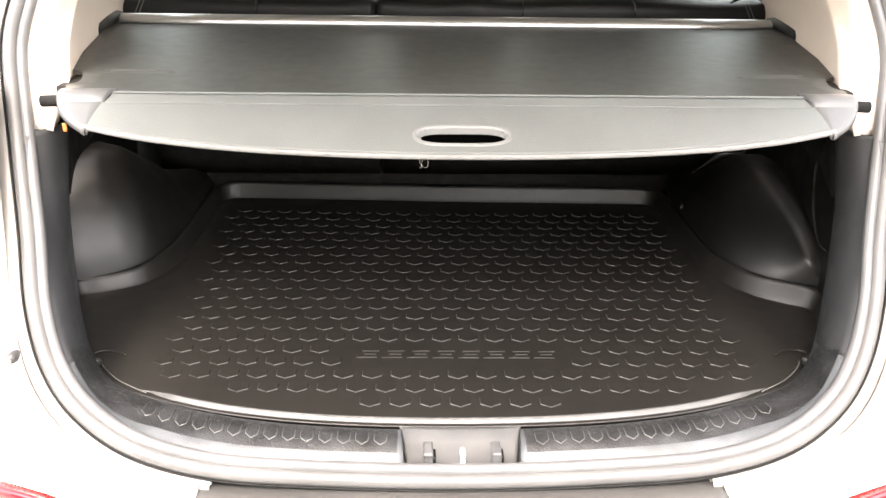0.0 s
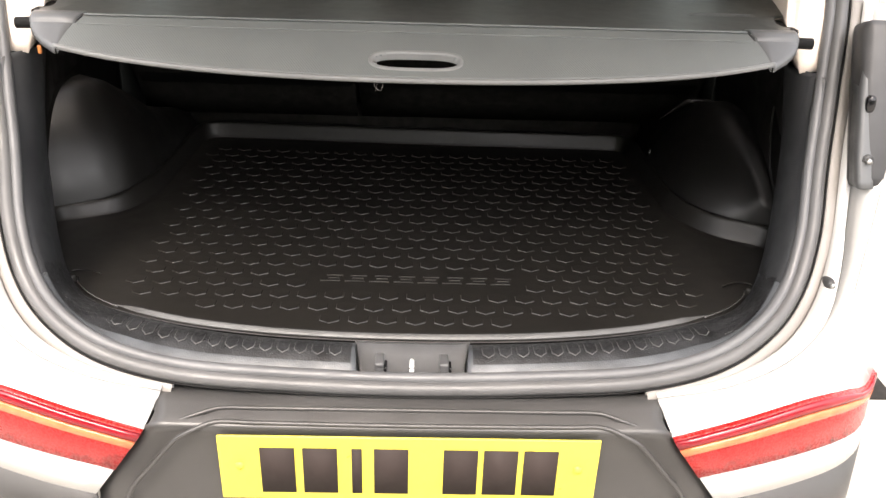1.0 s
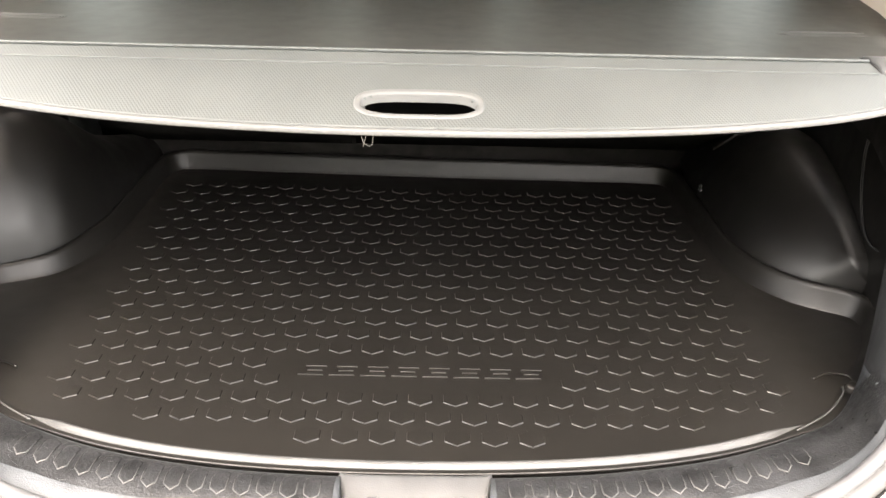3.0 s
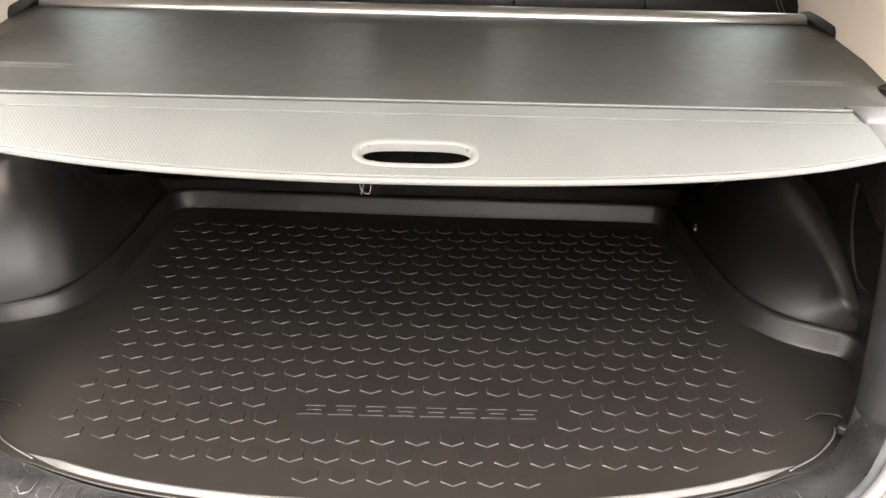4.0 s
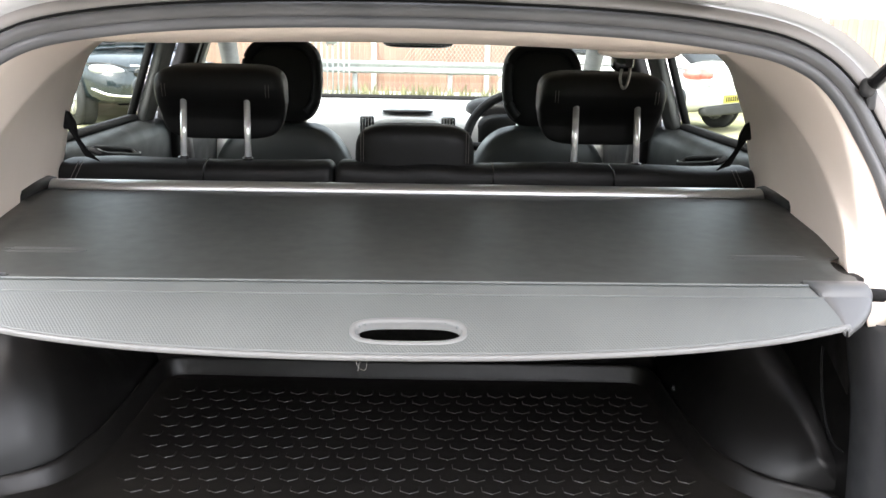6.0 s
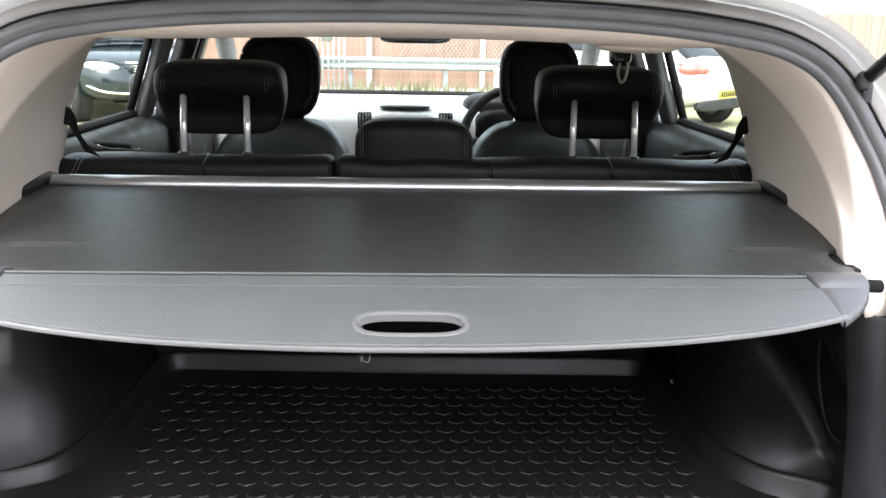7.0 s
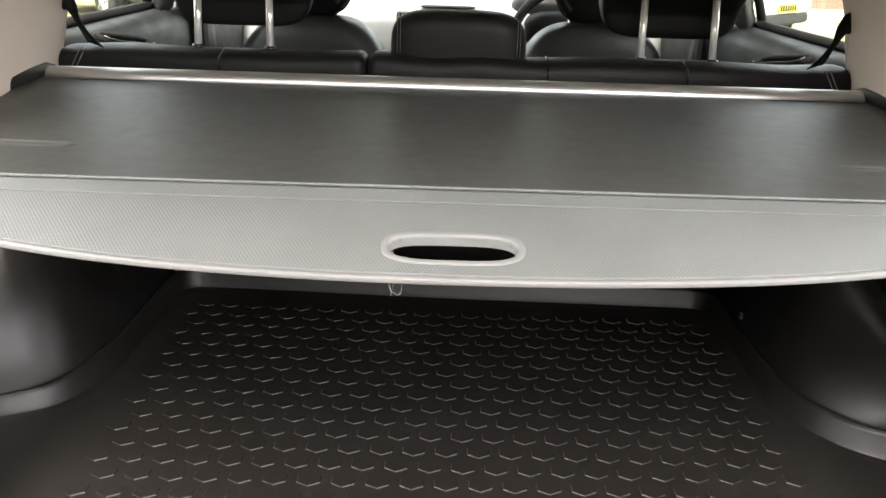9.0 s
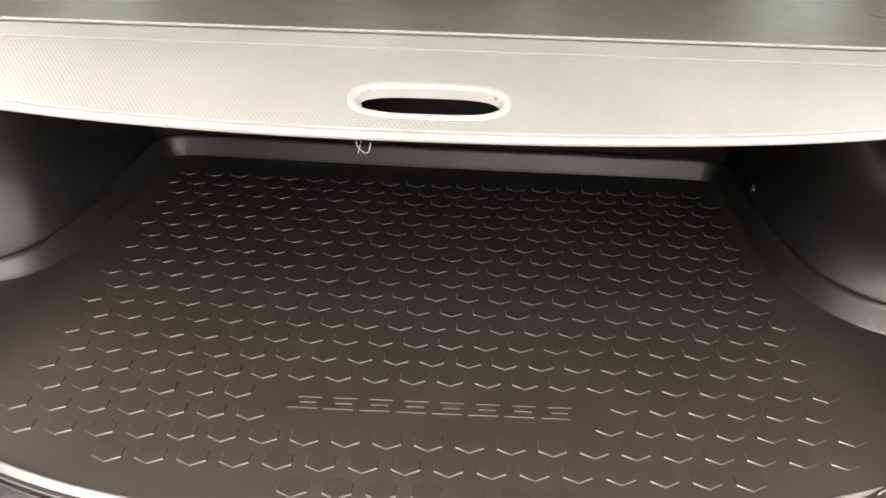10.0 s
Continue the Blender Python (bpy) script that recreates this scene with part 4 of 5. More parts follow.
# cassette with its bright strip and end brackets
part("cassette", box((1.29, .045, .040), (0, .882, 1.188), .012), M_BLACK, cover, "black cassette housing")
part("bright_strip", loft([[(x, y, z) for x in np.linspace(-.633, .633, 9)] for y, z in ((.843, 1.196), (.842, 1.202), (.848, 1.2095), (.857, 1.2135), (.866, 1.214), (.868, 1.206))]), M_ALU, cover, "bright aluminium front strip", thick=.002, face=(0, 0, 1))
for sx in (1, -1):
    br = part("end_bracket", box((.046, .165, .088), (sx * .661, .826, 1.170), .012), M_BLACK, cover, "black bracket at the cassette's end")
    part("bracket_slot", box((.008, .02, .016), (sx * .640, .826, 1.186), .002), M_HOUSING, br)

# ---------------------------------------------------------------- rear bench
LEAN = Matrix.Rotation(.30, 4, "X")


def backrest(name, x0, x1, parent):
    """A padded back with squared ends: one rounded section drawn across, drawn in a little at both ends."""
    rings, round_off = [], .016
    run = np.r_[x0 + round_off * (1 - np.cos(np.linspace(0, math.pi / 2, 7))), np.linspace(x0 + .03, x1 - .03, 40), x1 - round_off * (1 - np.cos(np.linspace(math.pi / 2, 0, 7)))]
    for x in run:
        near = min(x - x0, x1 - x)
        shrink = round_off * (1 - math.sqrt(max(0, 1 - (1 - min(1, near / round_off)) ** 2)))
        ring = []
        for w in np.linspace(0, 2 * math.pi, 44, endpoint=False):
            b, c = (math.copysign(abs(v) ** .38, v) for v in (math.cos(w), math.sin(w)))
            c -= .13 * max(0, c) * ((b + 1) / 2) ** 1.5
            crease = .0022 * math.sin(23 * x + 2 * math.sin(9 * x)) * max(0, c)
            ring.append(Vector(((x0 + x1) / 2, 1.064, 1.023)) + LEAN @ Vector((x - (x0 + x1) / 2, b * (.0575 - shrink) + .075 * max(0, -c) ** 2, c * (.23 - shrink) + crease)))
        rings.append(ring)
    return part(name, loft(rings, True, capped=True), M_LEATHER, parent, "black leather seat back with pale stitching")


bench = thing("rear_seat", "black leather split rear seat with its backs upright", "car seat")
for x0, x1 in ((-.668, -.149), (-.147, .668)):
    b = backrest("seat_back", x0, x1, bench)
    part("back_carpet", loft([[(x, y, z) for x in np.linspace(x0 + .004, x1 - .004, 9)] for y, z in ((.9575, 1.18), (.979, 1.11), (1.006, 1.02), (1.038, .94), (1.090, .86), (1.138, .80))]), M_CARPET, b, "black carpeted rear face", thick=.004, face=(0, -1, 0))
part("kick_board", box((1.36, .02, .16), (0, 1.165, .77)), M_CARPET, bench)
for x in (-.388, .153, .383):
    part("stitched_groove", sweep(spline([(x, .953, 1.16), (x, .944, 1.190), (x, .940, 1.208), (x, .946, 1.224), (x, .962, 1.232), (x, .99, 1.236)], 20), .0016, 6), M_GLOSS, bench)
for sx in (1, -1):
    for d in (0, .008):
        for k in range(9):
            a = k / 8
            part("stitch", rod((sx * (.635 - d - .012 * a), .938 + .02 * a, 1.195 + .034 * a), (sx * (.635 - d - .012 * a - .0015), .9405 + .02 * a, 1.1985 + .034 * a), .0006, 5), M_THREAD, bench)
part("seat_cushion", cushion((1.28, .50, .16), (0, 1.36, .66), 6), M_LEATHER, bench)


def headrest_shape(x, y, z):
    # the lower half of the rear face is set back behind a padded brow
    if y < 0:
        y *= 1.0 if z > .06 else .25 if z < -.06 else .25 + .75 * (z + .06) / .12
    return x * (1 - .11 * max(0, -z)), y, z


for sx in (1, -1):
    h = part("headrest", cushion((.252, .125, .146), (sx * .377, 1.085, 1.336), 5.0, Matrix.Rotation(.05, 4, "X"), 56, 36, headrest_shape), M_LEATHER, bench, "black leather headrest on two chrome posts")
    for dx in (-.062, .062):
        part("post", rod((sx * .381 + dx, 1.020, 1.222), (sx * .383 + dx * .98, 1.044, 1.350), .0065), M_POST, h, "chrome post")
        part("post_collar", disc(.0095, .008, (sx * .381 + dx, 1.019, 1.232), "Z", 18), M_GLOSS, h)
    for dx in (.095, .101):
        for sy in (1, -1):
            part("stitching", sweep(spline([(sx * .377 + sy * dx, 1.0225, 1.350), (sx * .377 + sy * dx, 1.0185, 1.362), (sx * .377 + sy * dx, 1.0180, 1.374)], 8), .0004, 5), M_THREAD, h)
mid_h = part("headrest", cushion((.232, .11, .116), (.005, 1.035, 1.246), 4.2, None, 64, 44, lambda a, b, c: (a * (1 - .07 * max(0, c) ** 2), b, c)), M_LEATHER, bench, "low black leather middle headrest")
for sy in (1, -1):
    for dx in (.098, .103):
        part("stitching", sweep(spline([(.005 + sy * dx, .9815, 1.235), (.005 + sy * dx, .9805, 1.265), (.005 + sy * dx, .986, 1.295)], 8), .0004, 5), M_THREAD, mid_h)

# ---------------------------------------------------------------- front seats


def front_seat(x):
    s = thing("front_seat", "black leather front seat with a tall headrest", "car seat", group="front seats")
    part("seat_back", cushion((.45, .15, .66), (x, 1.86, .895), 4.2, Matrix.Rotation(.12, 4, "X"), 48, 32, lambda a, b, c: (a * (1 - .22 * max(0, c) ** 2), b, c)), M_LEATHER_LIT, s)
    part("seat_cushion", cushion((.50, .50, .16), (x, 2.10, .62), 5), M_LEATHER_LIT, s)
    h = part("headrest", cushion((.222, .085, .235), (x, 1.845, 1.338), 3.4, None, 48, 32, lambda a, b, c: (a * (1 - .10 * max(0, -c)), b, c)), M_LEATHER, s)
    out = []
    for k in range(40):
        a = math.radians(-50 + 280 * k / 39)
        c, q = math.cos(a), math.sin(a)
        out.append((x + .099 * math.copysign(abs(c) ** .68, c) * (1 - .10 * max(0, -q)), 1.808, 1.340 + .106 * math.copysign(abs(q) ** .68, q)))
    part("edge_roll", sweep(spline(out[::3] + out[-1:], 70), .014, 8), M_LEATHER, h)
    for dx in (-.06, .06):
        part("post", rod((x + dx, 1.842, 1.17), (x + dx, 1.845, 1.26), .006), M_CHROME, h)
    return s


front_seat(-.366)
front_seat(.366)

# ---------------------------------------------------------------- cabin round the seats


def xs(z):
    return .735 - max(0, z - 1.237) * .41


def wall(sx, corners, n=6, inset=0.0):
    """A sheet on the cabin's side between four corners given as y and z."""
    a, b, c, d = (np.array(p, float) for p in corners)
    rows = []
    for v in np.linspace(0, 1, n):
        l, r = a + (d - a) * v, b + (c - b) * v
        rows.append([(sx * (xs(p[1]) - inset), p[0], p[1]) for p in (l + (r - l) * u for u in np.linspace(0, 1, n))])
    return loft(rows)


for sx in (1, -1):
    d = part("door_panel", loft([[(sx * x, y, z) for y in np.linspace(1.02, 3.0, 20)] for x, z in ((.70, .40), (.695, .80), (.675, 1.12), (.672, 1.20), (.684, 1.228), (.715, 1.238), (.735, 1.236))]), M_DOOR, car, "dark grey door trim", thick=-.006)
    ctr = np.array((sx * .652, 1.26, 1.2020))
    loop = [ctr + np.array((sx * .017 * math.copysign(abs(math.sin(a)) ** .45, math.sin(a)), .125 * math.copysign(abs(math.cos(a)) ** .5, math.cos(a)), -.018 * math.copysign(abs(math.cos(a)) ** .5, math.cos(a)) + .006 + .008 * math.copysign(abs(math.sin(a)) ** .45, math.sin(a)))) for a in np.linspace(0, 2 * math.pi, 40, endpoint=False)]
    part("door_pull", sweep(loop, .0065, 8, True), M_WEB, d, "black door pull")
    part("pull_trim", sweep([p + np.array((-sx * .004, 0, .006)) for p in loop[20:40]], .0012, 6), M_FRAME, d)
    fr = part("window_frame", wall(sx, ((1.63, 1.236), (1.73, 1.236), (1.66, 1.50), (1.55, 1.50)), inset=.012), M_FRAME, car, "grey window frame", thick=.02)
    part("window_rubber", sweep([(sx * .724, 1.02, 1.248), (sx * .724, 1.622, 1.248)], .013, 6), M_WEB, fr)
    part("window_rubber", sweep([(sx * xs(1.24), 1.622, 1.243), (sx * xs(1.50), 1.545, 1.50)], .011, 6), M_WEB, fr)
    part("centre_pillar", wall(sx, ((1.77, 1.10), (1.96, 1.10), (1.84, 1.50), (1.70, 1.50)), inset=.03), M_BLACK, car, "dark centre pillar", thick=.05)
    part("pillar_belt", wall(sx, ((1.82, 1.00), (1.87, 1.00), (1.80, 1.46), (1.75, 1.46)), inset=.085), M_WEB, car, thick=.003)
    part("front_pillar", sweep(spline([(sx * .70, 2.95, 1.16), (sx * .665, 2.62, 1.33), (sx * .60, 2.18, 1.50)], 16), .032, 10), M_FRAME, car, "grey front pillar")
    part("roof_rail", loft([[(sx * x, y, z) for y in np.linspace(.98, 2.3, 12)] for x, z in ((.60, 1.54), (.615, 1.47), (.645, 1.455), (.66, 1.48))]), M_BEIGE, car, thick=.004)
    part("door_glass", wall(sx, ((1.05, 1.237), (1.66, 1.237), (1.58, 1.49), (1.05, 1.49)), 3), M_GLASS, car).visible_shadow = False
    part("door_glass", wall(sx, ((1.94, 1.237), (2.85, 1.237), (2.25, 1.49), (1.82, 1.49)), 3), M_GLASS, car).visible_shadow = False
    part("outer_door", loft([[(sx * x, y, z) for y in np.linspace(.66, 3.1, 16)] for x, z in ((.90, .33), (.925, .7), (.90, .95), (.84, 1.15), (.76, 1.236))]), M_WHITE, car, thick=.004)
    m = part("door_mirror", cushion((.16, .10, .14), (sx * .93, 2.55, 1.24), 4), M_GLOSS, car, "dark door mirror")
    # seat belts from the pillars
    belt = thing("seat_belt", "black rear seat belt hanging by the pillar", "seat belt", group="rear seat belts")
    bp = spline([(sx * .640, .955, 1.327), (sx * .632, .957, 1.305), (sx * .622, .960, 1.278), (sx * .609, .965, 1.252), (sx * .598, .969, 1.236)], 20)
    bw = np.interp(np.linspace(0, 1, 20), [0, .2, .5, .75, 1], [.013, .015, .0065, .0075, .013])
    part("webbing", loft([[(p[0] + sx * w * u, p[1] - .003 * u * u, p[2] + .3 * w * u) for u in (-1, -.5, 0, .5, 1)] for p, w in zip(bp, bw)]), M_WEB, belt, thick=.002)
    part("webbing_fold", loft([[(p[0] + sx * (.004 + w * u), p[1] - .005, p[2]) for u in (-.8, 0, .8)] for p, w in zip(bp[:8], bw)]), M_WEB, belt, thick=.002)
    part("belt_guide", cushion((.03, .02, .012), (sx * .652, .945, 1.316), 3, nu=14, nv=8), M_CHROME, belt)
# middle belt tongue hanging from the roof
belt = thing("seat_belt", "black middle seat belt tongue hanging from the roof", "seat belt", group="rear seat belts")
part("belt_housing", cushion((.042, .04, .05), (.402, 1.02, 1.437), 3.5, nu=20, nv=14), M_GLOSS, belt)
part("tongue", sweep(spline([(.396, .995, 1.418), (.393, .992, 1.400), (.398, .990, 1.383), (.405, .990, 1.386), (.410, .992, 1.404), (.411, .995, 1.420)], 24), .0028, 8), M_STEEL, belt, "steel belt tongue")
part("roof_socket", cushion((.13, .13, .022), (.37, .78, 1.453), 2.6, nu=28, nv=12), M_LINER, car)

# dashboard, wheel, mirror, windscreen
dash = part("dashboard", loft([[(x, y - .05 * (1 - (abs(x) / .7) ** 2) * k, z) for x in np.linspace(-.72, .72, 25)] for y, z, k in
            ((2.98, 1.215, 0), (2.80, 1.226, .3), (2.60, 1.222, 1), (2.45, 1.214, 1), (2.38, 1.200, 1), (2.345, 1.165, 1), (2.34, 1.05, 1), (2.42, .75, 1))]), M_DASH, car, "grey soft-touch dashboard", thick=.006)
part("speaker_grille", cushion((.18, .07, .012), (-.016, 2.36, 1.216), 3, nu=28, nv=8), M_BLACK, dash)
part("centre_console", cushion((.26, .06, .30), (-.018, 2.300, 1.05), 5), M_DASH, dash)
for x in (-.152, .122):
    v = part("air_vent", box((.048, .02, .065), (x, 2.275, 1.172), .008), M_GLOSS, dash, "black louvred air vent")
    for k in range(4):
        part("louvre", box((.004, .006, .052), (x - .015 + .010 * k, 2.264, 1.172), .001), M_SILVER, v)
part("instrument_hood", cushion((.36, .22, .10), (.37, 2.44, 1.215), 3), M_LEATHER, dash)
part("instrument_panel", cushion((.30, .10, .17), (.37, 2.33, 1.13), 4), M_LEATHER, dash, "black instrument panel")
wheel = part("steering_wheel", sweep([(.366 + .187 * math.cos(a), 2.20 + .187 * math.sin(a) * .42, 1.118 + .187 * math.sin(a) * .91) for a in np.linspace(0, 2 * math.pi, 48, endpoint=False)], .0155, 10, True), M_LEATHER, car, "black leather steering wheel")
part("wheel_hub", cushion((.15, .07, .12), (.366, 2.21, 1.11), 3), M_BLACK, wheel)
for a in (0, math.pi, -math.pi / 2):
    part("spoke", rod((.366, 2.21, 1.11), (.366 + .18 * math.cos(a), 2.20 + .075 * math.sin(a), 1.118 + .164 * math.sin(a)), .014), M_BLACK, wheel)
mirror = part("interior_mirror", cushion((.235, .035, .062), (.016, 2.25, 1.462), 4.5), M_GLOSS, car, "black interior mirror")
part("mirror_glass", box((.21, .002, .046), (.016, 2.231, 1.462), .0008), M_CHROME, mirror)
part("mirror_stem", rod((.016, 2.26, 1.47), (.016, 2.30, 1.53), .010), M_GLOSS, mirror)
part("windscreen", loft([[(x * (1 - .12 * k), 2.93 - .75 * k - .06 * (abs(x) / .7) ** 2 * 0, 1.222 + .285 * k) for x in np.linspace(-.72, .72, 9)] for k in np.linspace(0, 1, 6)]), M_GLASS, car).visible_shadow = False
part("wiper_edge", sweep([(x, 2.80 - .02 * (x / .6) ** 2, 1.232) for x in np.linspace(-.66, .66, 20)], .011, 6), M_WEB, dash)
part("cabin_floor", box((1.5, 2.2, .03), (0, 2.0, .36)), M_CARPET, car)
part("bonnet", loft([[(x, y, z - .05 * (x / .8) ** 2) for x in np.linspace(-.80, .80, 13)] for y, z in ((3.0, 1.14), (3.3, 1.11), (3.7, 1.03), (3.95, .93), (4.02, .70), (4.0, .35))]), M_WHITE, car, thick=.004)
for sx in (1, -1):
    for y in (.95, 3.45):
        w = part("wheel", disc(.34, .22, (sx * .80, y, .34), "X", 36, .20), M_TYRE, car)
        part("rim", disc(.205, .16, (sx * .80, y, .34), "X", 28, .03), M_SILVER, w)

# ---------------------------------------------------------------- parked cars


def parked_car(label, paint, m):
    c = thing("car", label, "car", group="parked cars")
    st = [(0, .66, .46, .78, .42), (.05, .80, .38, .92, .40), (.22, .87, .33, .97, .42), (.55, .90, .30, 1.00, .40), (1.2, .91, .22, 1.0, .36), (2.0, .91, .22, .98, .36), (3.0, .91, .22, .96, .36), (3.55, .90, .23, .92, .36), (4.0, .88, .25, .86, .40), (4.3, .83, .27, .80, .42), (4.48, .74, .30, .72, .44), (4.58, .58, .36, .60, .5)]
    rows = []
    for y, hw, z0, z1, power in st:
        zc, hz = (z0 + z1) / 2, (z1 - z0) / 2
        rows.append([(hw * math.copysign(abs(math.cos(a)) ** power, math.cos(a)), y, zc + hz * math.copysign(abs(math.sin(a)) ** .5, math.sin(a))) for a in np.linspace(0, 2 * math.pi, 36, endpoint=False)])
    part("body", loft(rows, True, capped=True), paint, c)
    for sx in (1, -1):
        part("shoulder_line", sweep(spline([(sx * .83, .20, .86), (sx * .895, .9, .84), (sx * .90, 2.2, .82), (sx * .88, 3.6, .79), (sx * .80, 4.2, .74)], 30), .012, 6), paint, c)
    cab = []
    for y, hw, z in ((.35, .68, .98), (.75, .66, 1.22), (1.2, .62, 1.37), (1.9, .61, 1.43), (2.6, .62, 1.38), (3.15, .66, 1.18), (3.6, .70, .95)):
        cab.append([(hw * s, y, z - .05 * s ** 2) if abs(s) < 1 else (s * .82, y, .94) for s in (-1, -.98, -.7, -.3, 0, .3, .7, .98, 1)])
    part("roof", loft(cab), paint, c)
    part("windscreen", loft([[(hw * u, y + .012, z - .05 * u * u + .012) for u in np.linspace(-.92, .92, 9)] for y, hw, z in ((2.66, .62, 1.356), (3.15, .66, 1.18), (3.54, .69, .985))]), M_GLOSS, c, "dark windscreen", thick=.006)
    part("rear_window", loft([[(hw * u, y - .012, z - .05 * u * u + .012) for u in np.linspace(-.90, .90, 9)] for y, hw, z in ((.44, .67, 1.03), (.75, .66, 1.22), (1.10, .63, 1.343))]), M_GLOSS, c, thick=.006)
    for k in (-.35, .25):
        part("wiper", rod((k, 3.56, 1.00), (k + .42, 3.40, 1.075), .012, 6), M_TYRE, c)
    for sx in (1, -1):
        part("side_glass", loft([[(sx * (.775 - .10 * k), 1.0 + .45 * k + (2.2 - .85 * k) * u, 1.0 + .30 * k) for u in np.linspace(0, 1, 5)] for k in (0, .5, 1)]), M_GLOSS, c, thick=.01)
        for y in (.74, 3.75):
            part("wheel_arch", disc(.37, .06, (sx * .885, y, .35), "X", 28), M_TYRE, c)
            w = part("wheel", disc(.325, .22, (sx * .80, y, .325), "X", 28, .19), M_TYRE, c)
            part("rim", disc(.20, .235, (sx * .80, y, .325), "X", 20, .03), M_SILVER, w)
            for k in range(5):
                a = 2 * math.pi * k / 5
                part("spoke", rod((sx * .925, y, .325), (sx * .925, y + .19 * math.cos(a), .325 + .19 * math.sin(a)), .022, 6), M_SILVER, w)
        tail = part("tail_lamp", cushion((.36, .46, .17), (sx * .735, .20, .87), 2.2, Matrix.Rotation(-sx * .5, 4, "Z"), nu=28, nv=14, shape=lambda a, b, d: (a, b, d * (1 - .35 * max(0, -a * sx)) - .12 * a * sx)), M_PINKLENS, c, "red tail lamp wrapped round the corner")
        part("inner_lens", cushion((.42, .12, .10), (sx * .56, .085, .845), 2.8, Matrix.Rotation(-sx * .30, 4, "Z"), nu=24, nv=12), M_RED, tail)
        part("reflector_slot", box((.20, .02, .018), (sx * .62, .030, .70), .004, Matrix.Rotation(-sx * .35, 4, "Z")), M_HOUSING, c)
        lamp = part("headlamp", cushion((.46, .34, .14), (sx * .62, 4.33, .69), 2.4, Matrix.Rotation(-sx * .45, 4, "Z"), nu=32, nv=14, shape=lambda a, b, d: (a, b, d * (1 - .45 * max(0, -a * sx)) + .25 * a * sx)), M_LENS, c, "clear headlamp")
        part("lamp_eye", cushion((.11, .10, .09), (sx * .66, 4.45, .70), 2, nu=16, nv=10), M_CHROME, lamp)
        part("lamp_lid", sweep(spline([(sx * .84, 4.20, .765), (sx * .66, 4.44, .765), (sx * .44, 4.56, .715)], 14), .012, 6), M_GLOSS, lamp)
        part("fog_recess", cushion((.26, .12, .12), (sx * .60, 4.47, .45), 3, Matrix.Rotation(-sx * .45, 4, "Z"), nu=20, nv=10), M_TYRE, c)
        part("chrome_strip", sweep(spline([(sx * .84, 4.32, .47), (sx * .70, 4.50, .40), (sx * .46, 4.60, .375), (sx * .25, 4.63, .375)], 18), .016, 8), M_CHROME, c)
    p = part("rear_plate", box((.52, .02, .111), (0, -.012, .51), .004), M_YELLOW, c, "yellow plate with dark bars")
    for k in range(7):
        part("bar", box((.045, .004, .075), (-.20 + .066 * k, -.024, .51)), M_INK, p)
    part("boot_line", sweep([(x, .012 + .10 * (x / .6) ** 4, .765) for x in np.linspace(-.6, .6, 16)], .006, 6), M_HOUSING, c)
    part("bumper", cushion((1.44, .20, .16), (0, .09, .36), 4.5, nu=40, nv=16), M_TYRE, c, "dark grey lower bumper")
    part("front_intake", cushion((.80, .10, .13), (0, 4.56, .42), 3.5, nu=28, nv=10), M_TYRE, c)
    plate = part("front_plate", box((.52, .02, .111), (0, 4.632, .505), .004), M_SILVER, c)
    part("plate_band", box((.05, .006, .109), (.235, 4.644, .505)), M_BLUE, plate)
    g = part("grille", cushion((.78, .08, .17), (0, 4.555, .655), 3.0, nu=28, nv=12), M_GLOSS, c, "black grille with a chrome surround")
    part("grille_bar", sweep(spline([(-.42, 4.53, .742), (-.2, 4.60, .735), (0, 4.62, .732), (.2, 4.60, .735), (.42, 4.53, .742)], 20), .014, 8), M_CHROME, g)
    for k in range(4):
        part("bar", box((.68, .02, .010), (0, 4.598, .607 + .032 * k)), M_STEEL, g)
    c.matrix_world = m
    return c


parked_car("white parked car with red tail lamps", M_WHITE, Matrix.Translation((4.515, 11.55, .19)) @ Matrix.Rotation(math.radians(46), 4, "Z") @ Matrix.Diagonal((1.1, .80, .98, 1)))
verge = thing("grass_bank", "low dry grass bank under the parked car", "ground", kind="structure")
part("bank", loft([[(x, y, -.01 + .20 * min(1, max(0, (y - 9.6 - .15 * math.sin(2 * x)) / 1.5)) * min(1, max(0, (x - 1.9) / 1.0))) for x in np.linspace(1.9, 12, 40)] for y in np.linspace(9.4, 16.6, 40)]), M_GROUND, verge)
parked_car("dark blue parked car with its front to the bay", M_NAVY, Matrix.Translation((-6.94, 16.9, 0)) @ Matrix.Rotation(math.radians(220), 4, "Z") @ Matrix.Diagonal((1.25, 1.05, 1.25, 1)))

# ---------------------------------------------------------------- fence, barrier and plants beyond the bonnet
fence = thing("fence", "red-brown boarded fence between concrete posts", "fence", kind="structure")
FY = 18.6
bm = box((.105, .02, 2.0), (0, 0, 1.0), .003)
board_mesh = bpy.data.meshes.new("board")
bm.to_mesh(board_mesh)
bm.free()
board_mesh.materials.append(M_FENCE)
for i in range(230):
    b = new("board", board_mesh)
    b.location = (-10.0 + .11 * i, FY + random.uniform(-.006, .006), random.uniform(-.015, .015))
    b.parent = fence
bm = box((.11, .11, 2.1), (0, 0, 1.05), .01)
post_mesh = bpy.data.meshes.new("fence_post")
bm.to_mesh(post_mesh)
bm.free()
post_mesh.materials.append(M_CONC)
for i in range(11):
    b = new("fence_post", post_mesh)
    b.location = (-.83 + 2.45 * (i - 4), FY - .09, 0)
    b.parent = fence
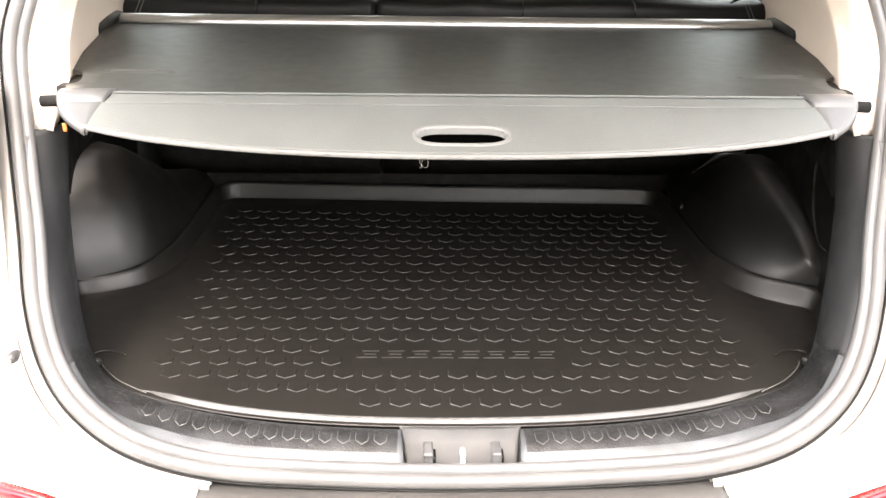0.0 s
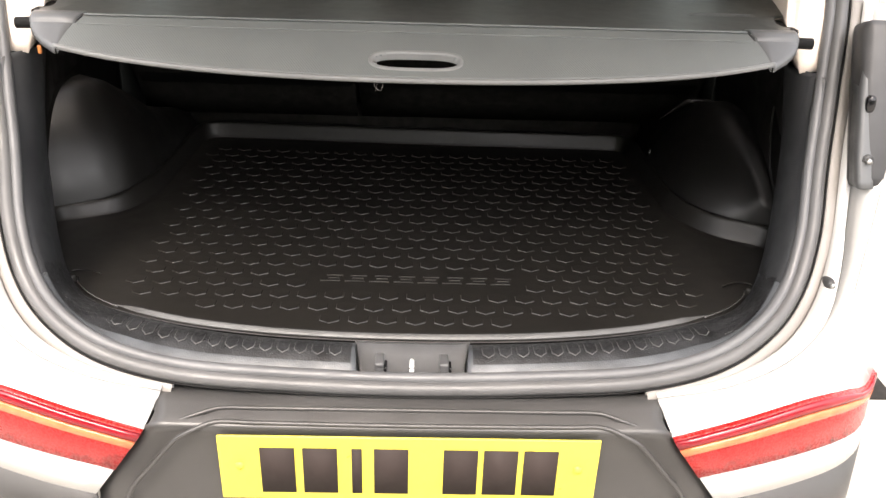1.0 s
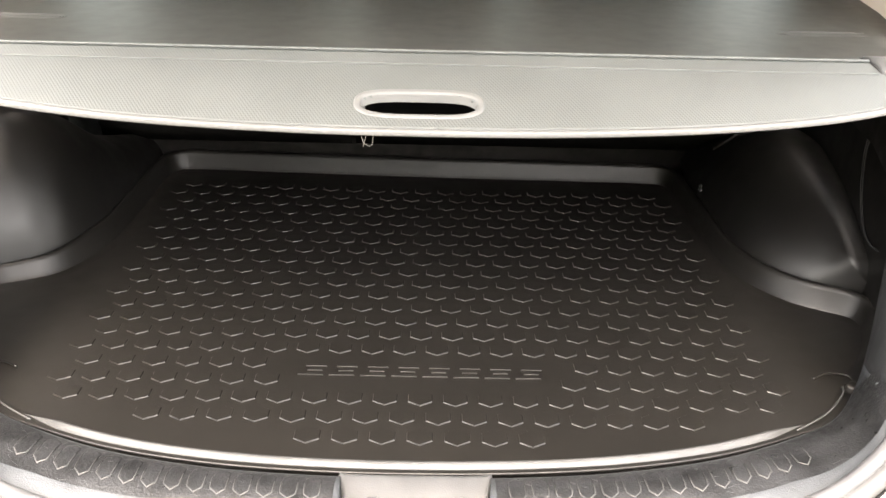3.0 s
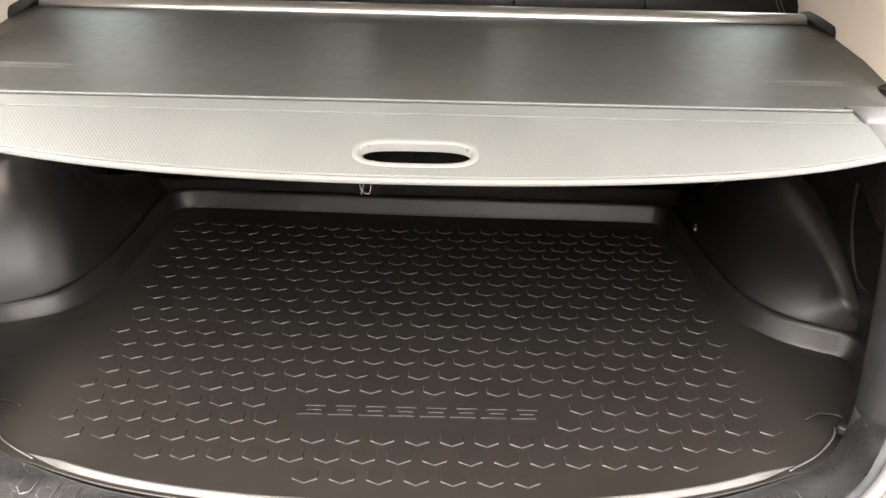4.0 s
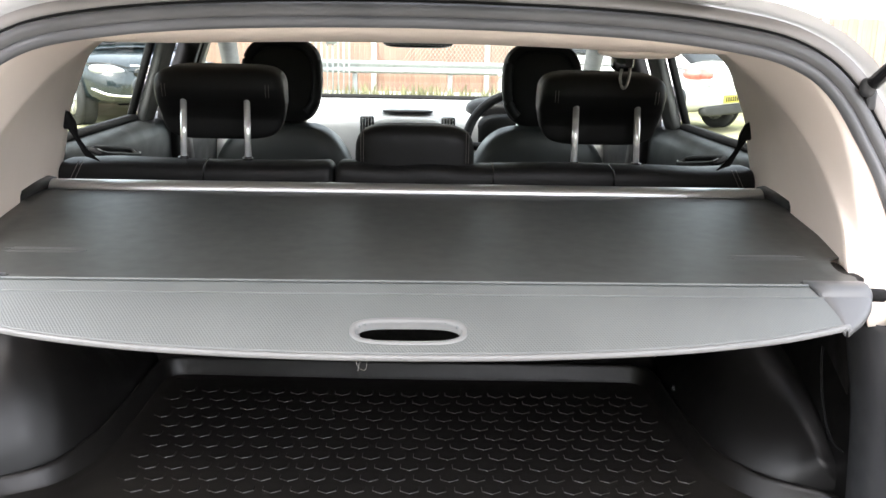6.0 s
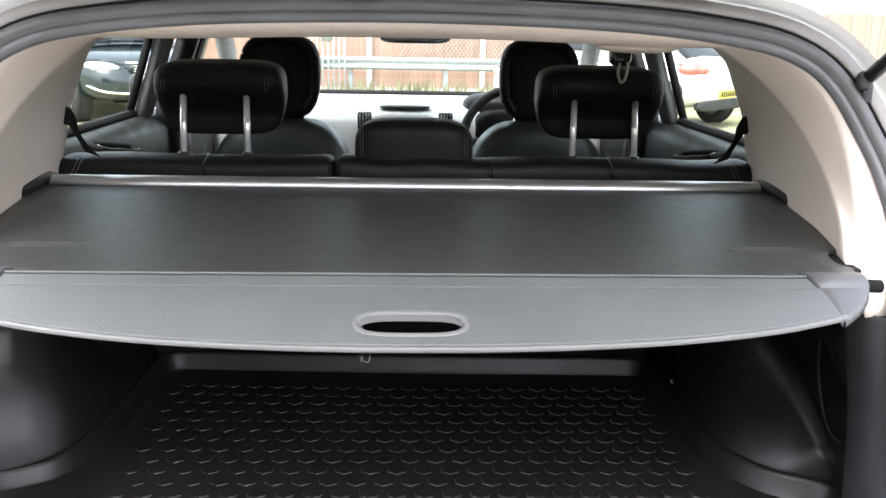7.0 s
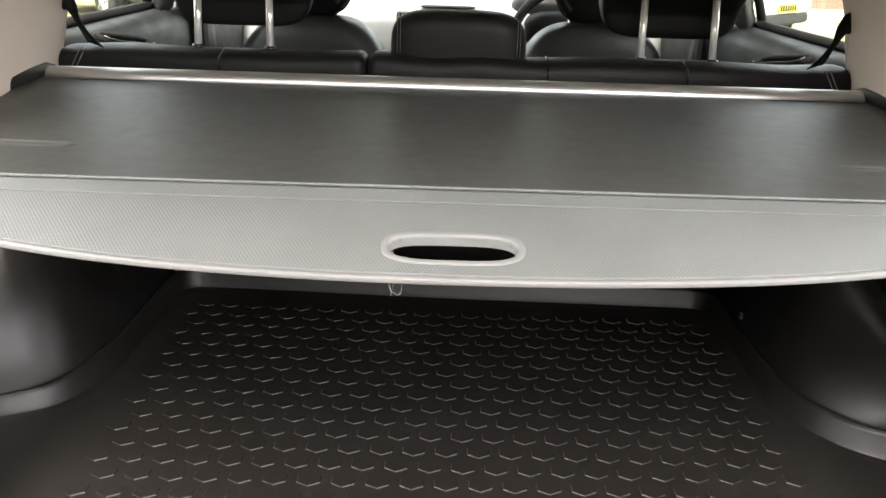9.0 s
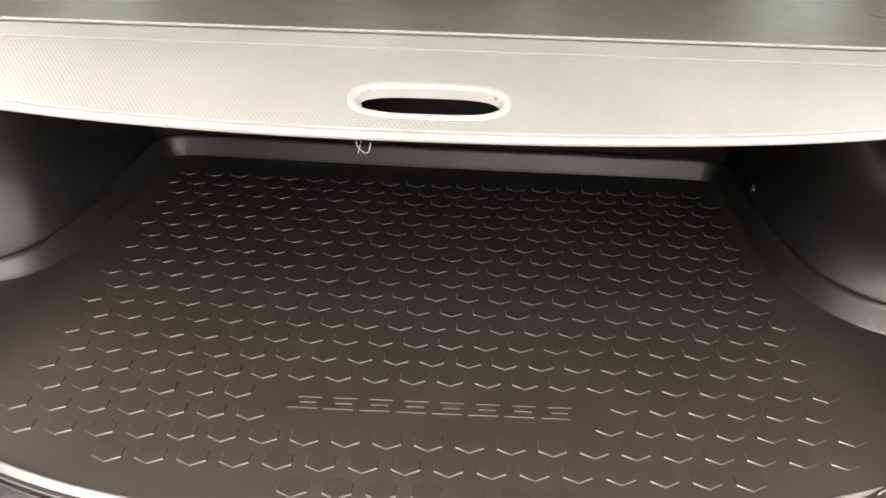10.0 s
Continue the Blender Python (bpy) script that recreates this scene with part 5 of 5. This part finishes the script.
for z in (.4, 1.0, 1.7):
    part("rail", box((25.3, .04, .08), (2.6, FY + .035, z)), M_FENCE, fence)

part("gravel_board", box((25.3, .04, .26), (2.6, FY - .03, .13), .006), M_CONC, fence, "pale concrete board along the foot")
lattice = bmesh.new()
for lean in (1, -1):
    for i in range(46):
        x = .15 + .085 * i
        if x <= 3.9:
            box((.009, .012, 1.62), (x, FY - .030 - .006 * lean, 1.42), 0, Matrix.Rotation(lean * .62, 4, "Y"), lattice)
tagged(part("lattice", lattice, M_LATTICE, fence, "pale diamond lattice over the boards", smooth=False), kind="stuff")

barrier = thing("crash_barrier", "galvanised steel crash barrier on posts", "barrier")
prof = [(0, .68), (-.05, .70), (-.06, .745), (-.01, .785), (-.01, .825), (-.06, .865), (-.05, .91), (0, .93)]
part("beam", loft([[(x, 17.8 + y, z) for y, z in prof] for x in np.linspace(-1.9, 9.0, 12)]), M_GALV, barrier, thick=.006)
for x in (-1.2, .8, 2.8, 4.8, 6.8, 8.6):
    part("post", box((.10, .12, .80), (x, 17.9, .40), .01), M_GALV, barrier)

cage = thing("metal_gate", "tall grey metal bar gate by the fence", "gate")
for i in range(9):
    part("bar", rod((-2.15 + .11 * i, 17.2, 0), (-2.15 + .11 * i, 17.2, 1.42), .016, 8), M_GALV, cage)
part("gate_frame", box((1.0, .03, .05), (-1.7, 17.2, .12)), M_GALV, cage)
part("gate_frame", box((1.0, .03, .05), (-1.7, 17.2, 1.42)), M_GALV, cage)
part("sign", box((.22, .02, .22), (-1.62, 17.17, 1.36)), M_GALV, cage)

weeds = thing("weeds", "pale green dry weeds along the foot of the fence", "plant", kind="stuff")
verts, faces = [], []
rng = random.Random(4)
for i in range(520):
    x, y = rng.choice((-1.4, -.2, .2, 1.6, 3.0)) + rng.gauss(0, .45), 17.3 + rng.random() * .9
    h, a, w = .15 + .4 * rng.random(), rng.random() * 6.28, .012 + .02 * rng.random()
    dx, dy = math.cos(a), math.sin(a)
    lean = .5 * h * rng.random()
    o = len(verts)
    verts += [(x - dy * w, y + dx * w, 0), (x + dy * w, y - dx * w, 0), (x + dx * lean * .5 + dy * w, y + dy * lean * .5 - dx * w, h * .6), (x + dx * lean, y + dy * lean, h)]
    faces += [(o, o + 1, o + 2), (o, o + 2, o + 3)]
me = bpy.data.meshes.new("blades")
me.from_pydata(verts, [], faces)
me.materials.append(M_WEED)
new("blades", me).parent = weeds
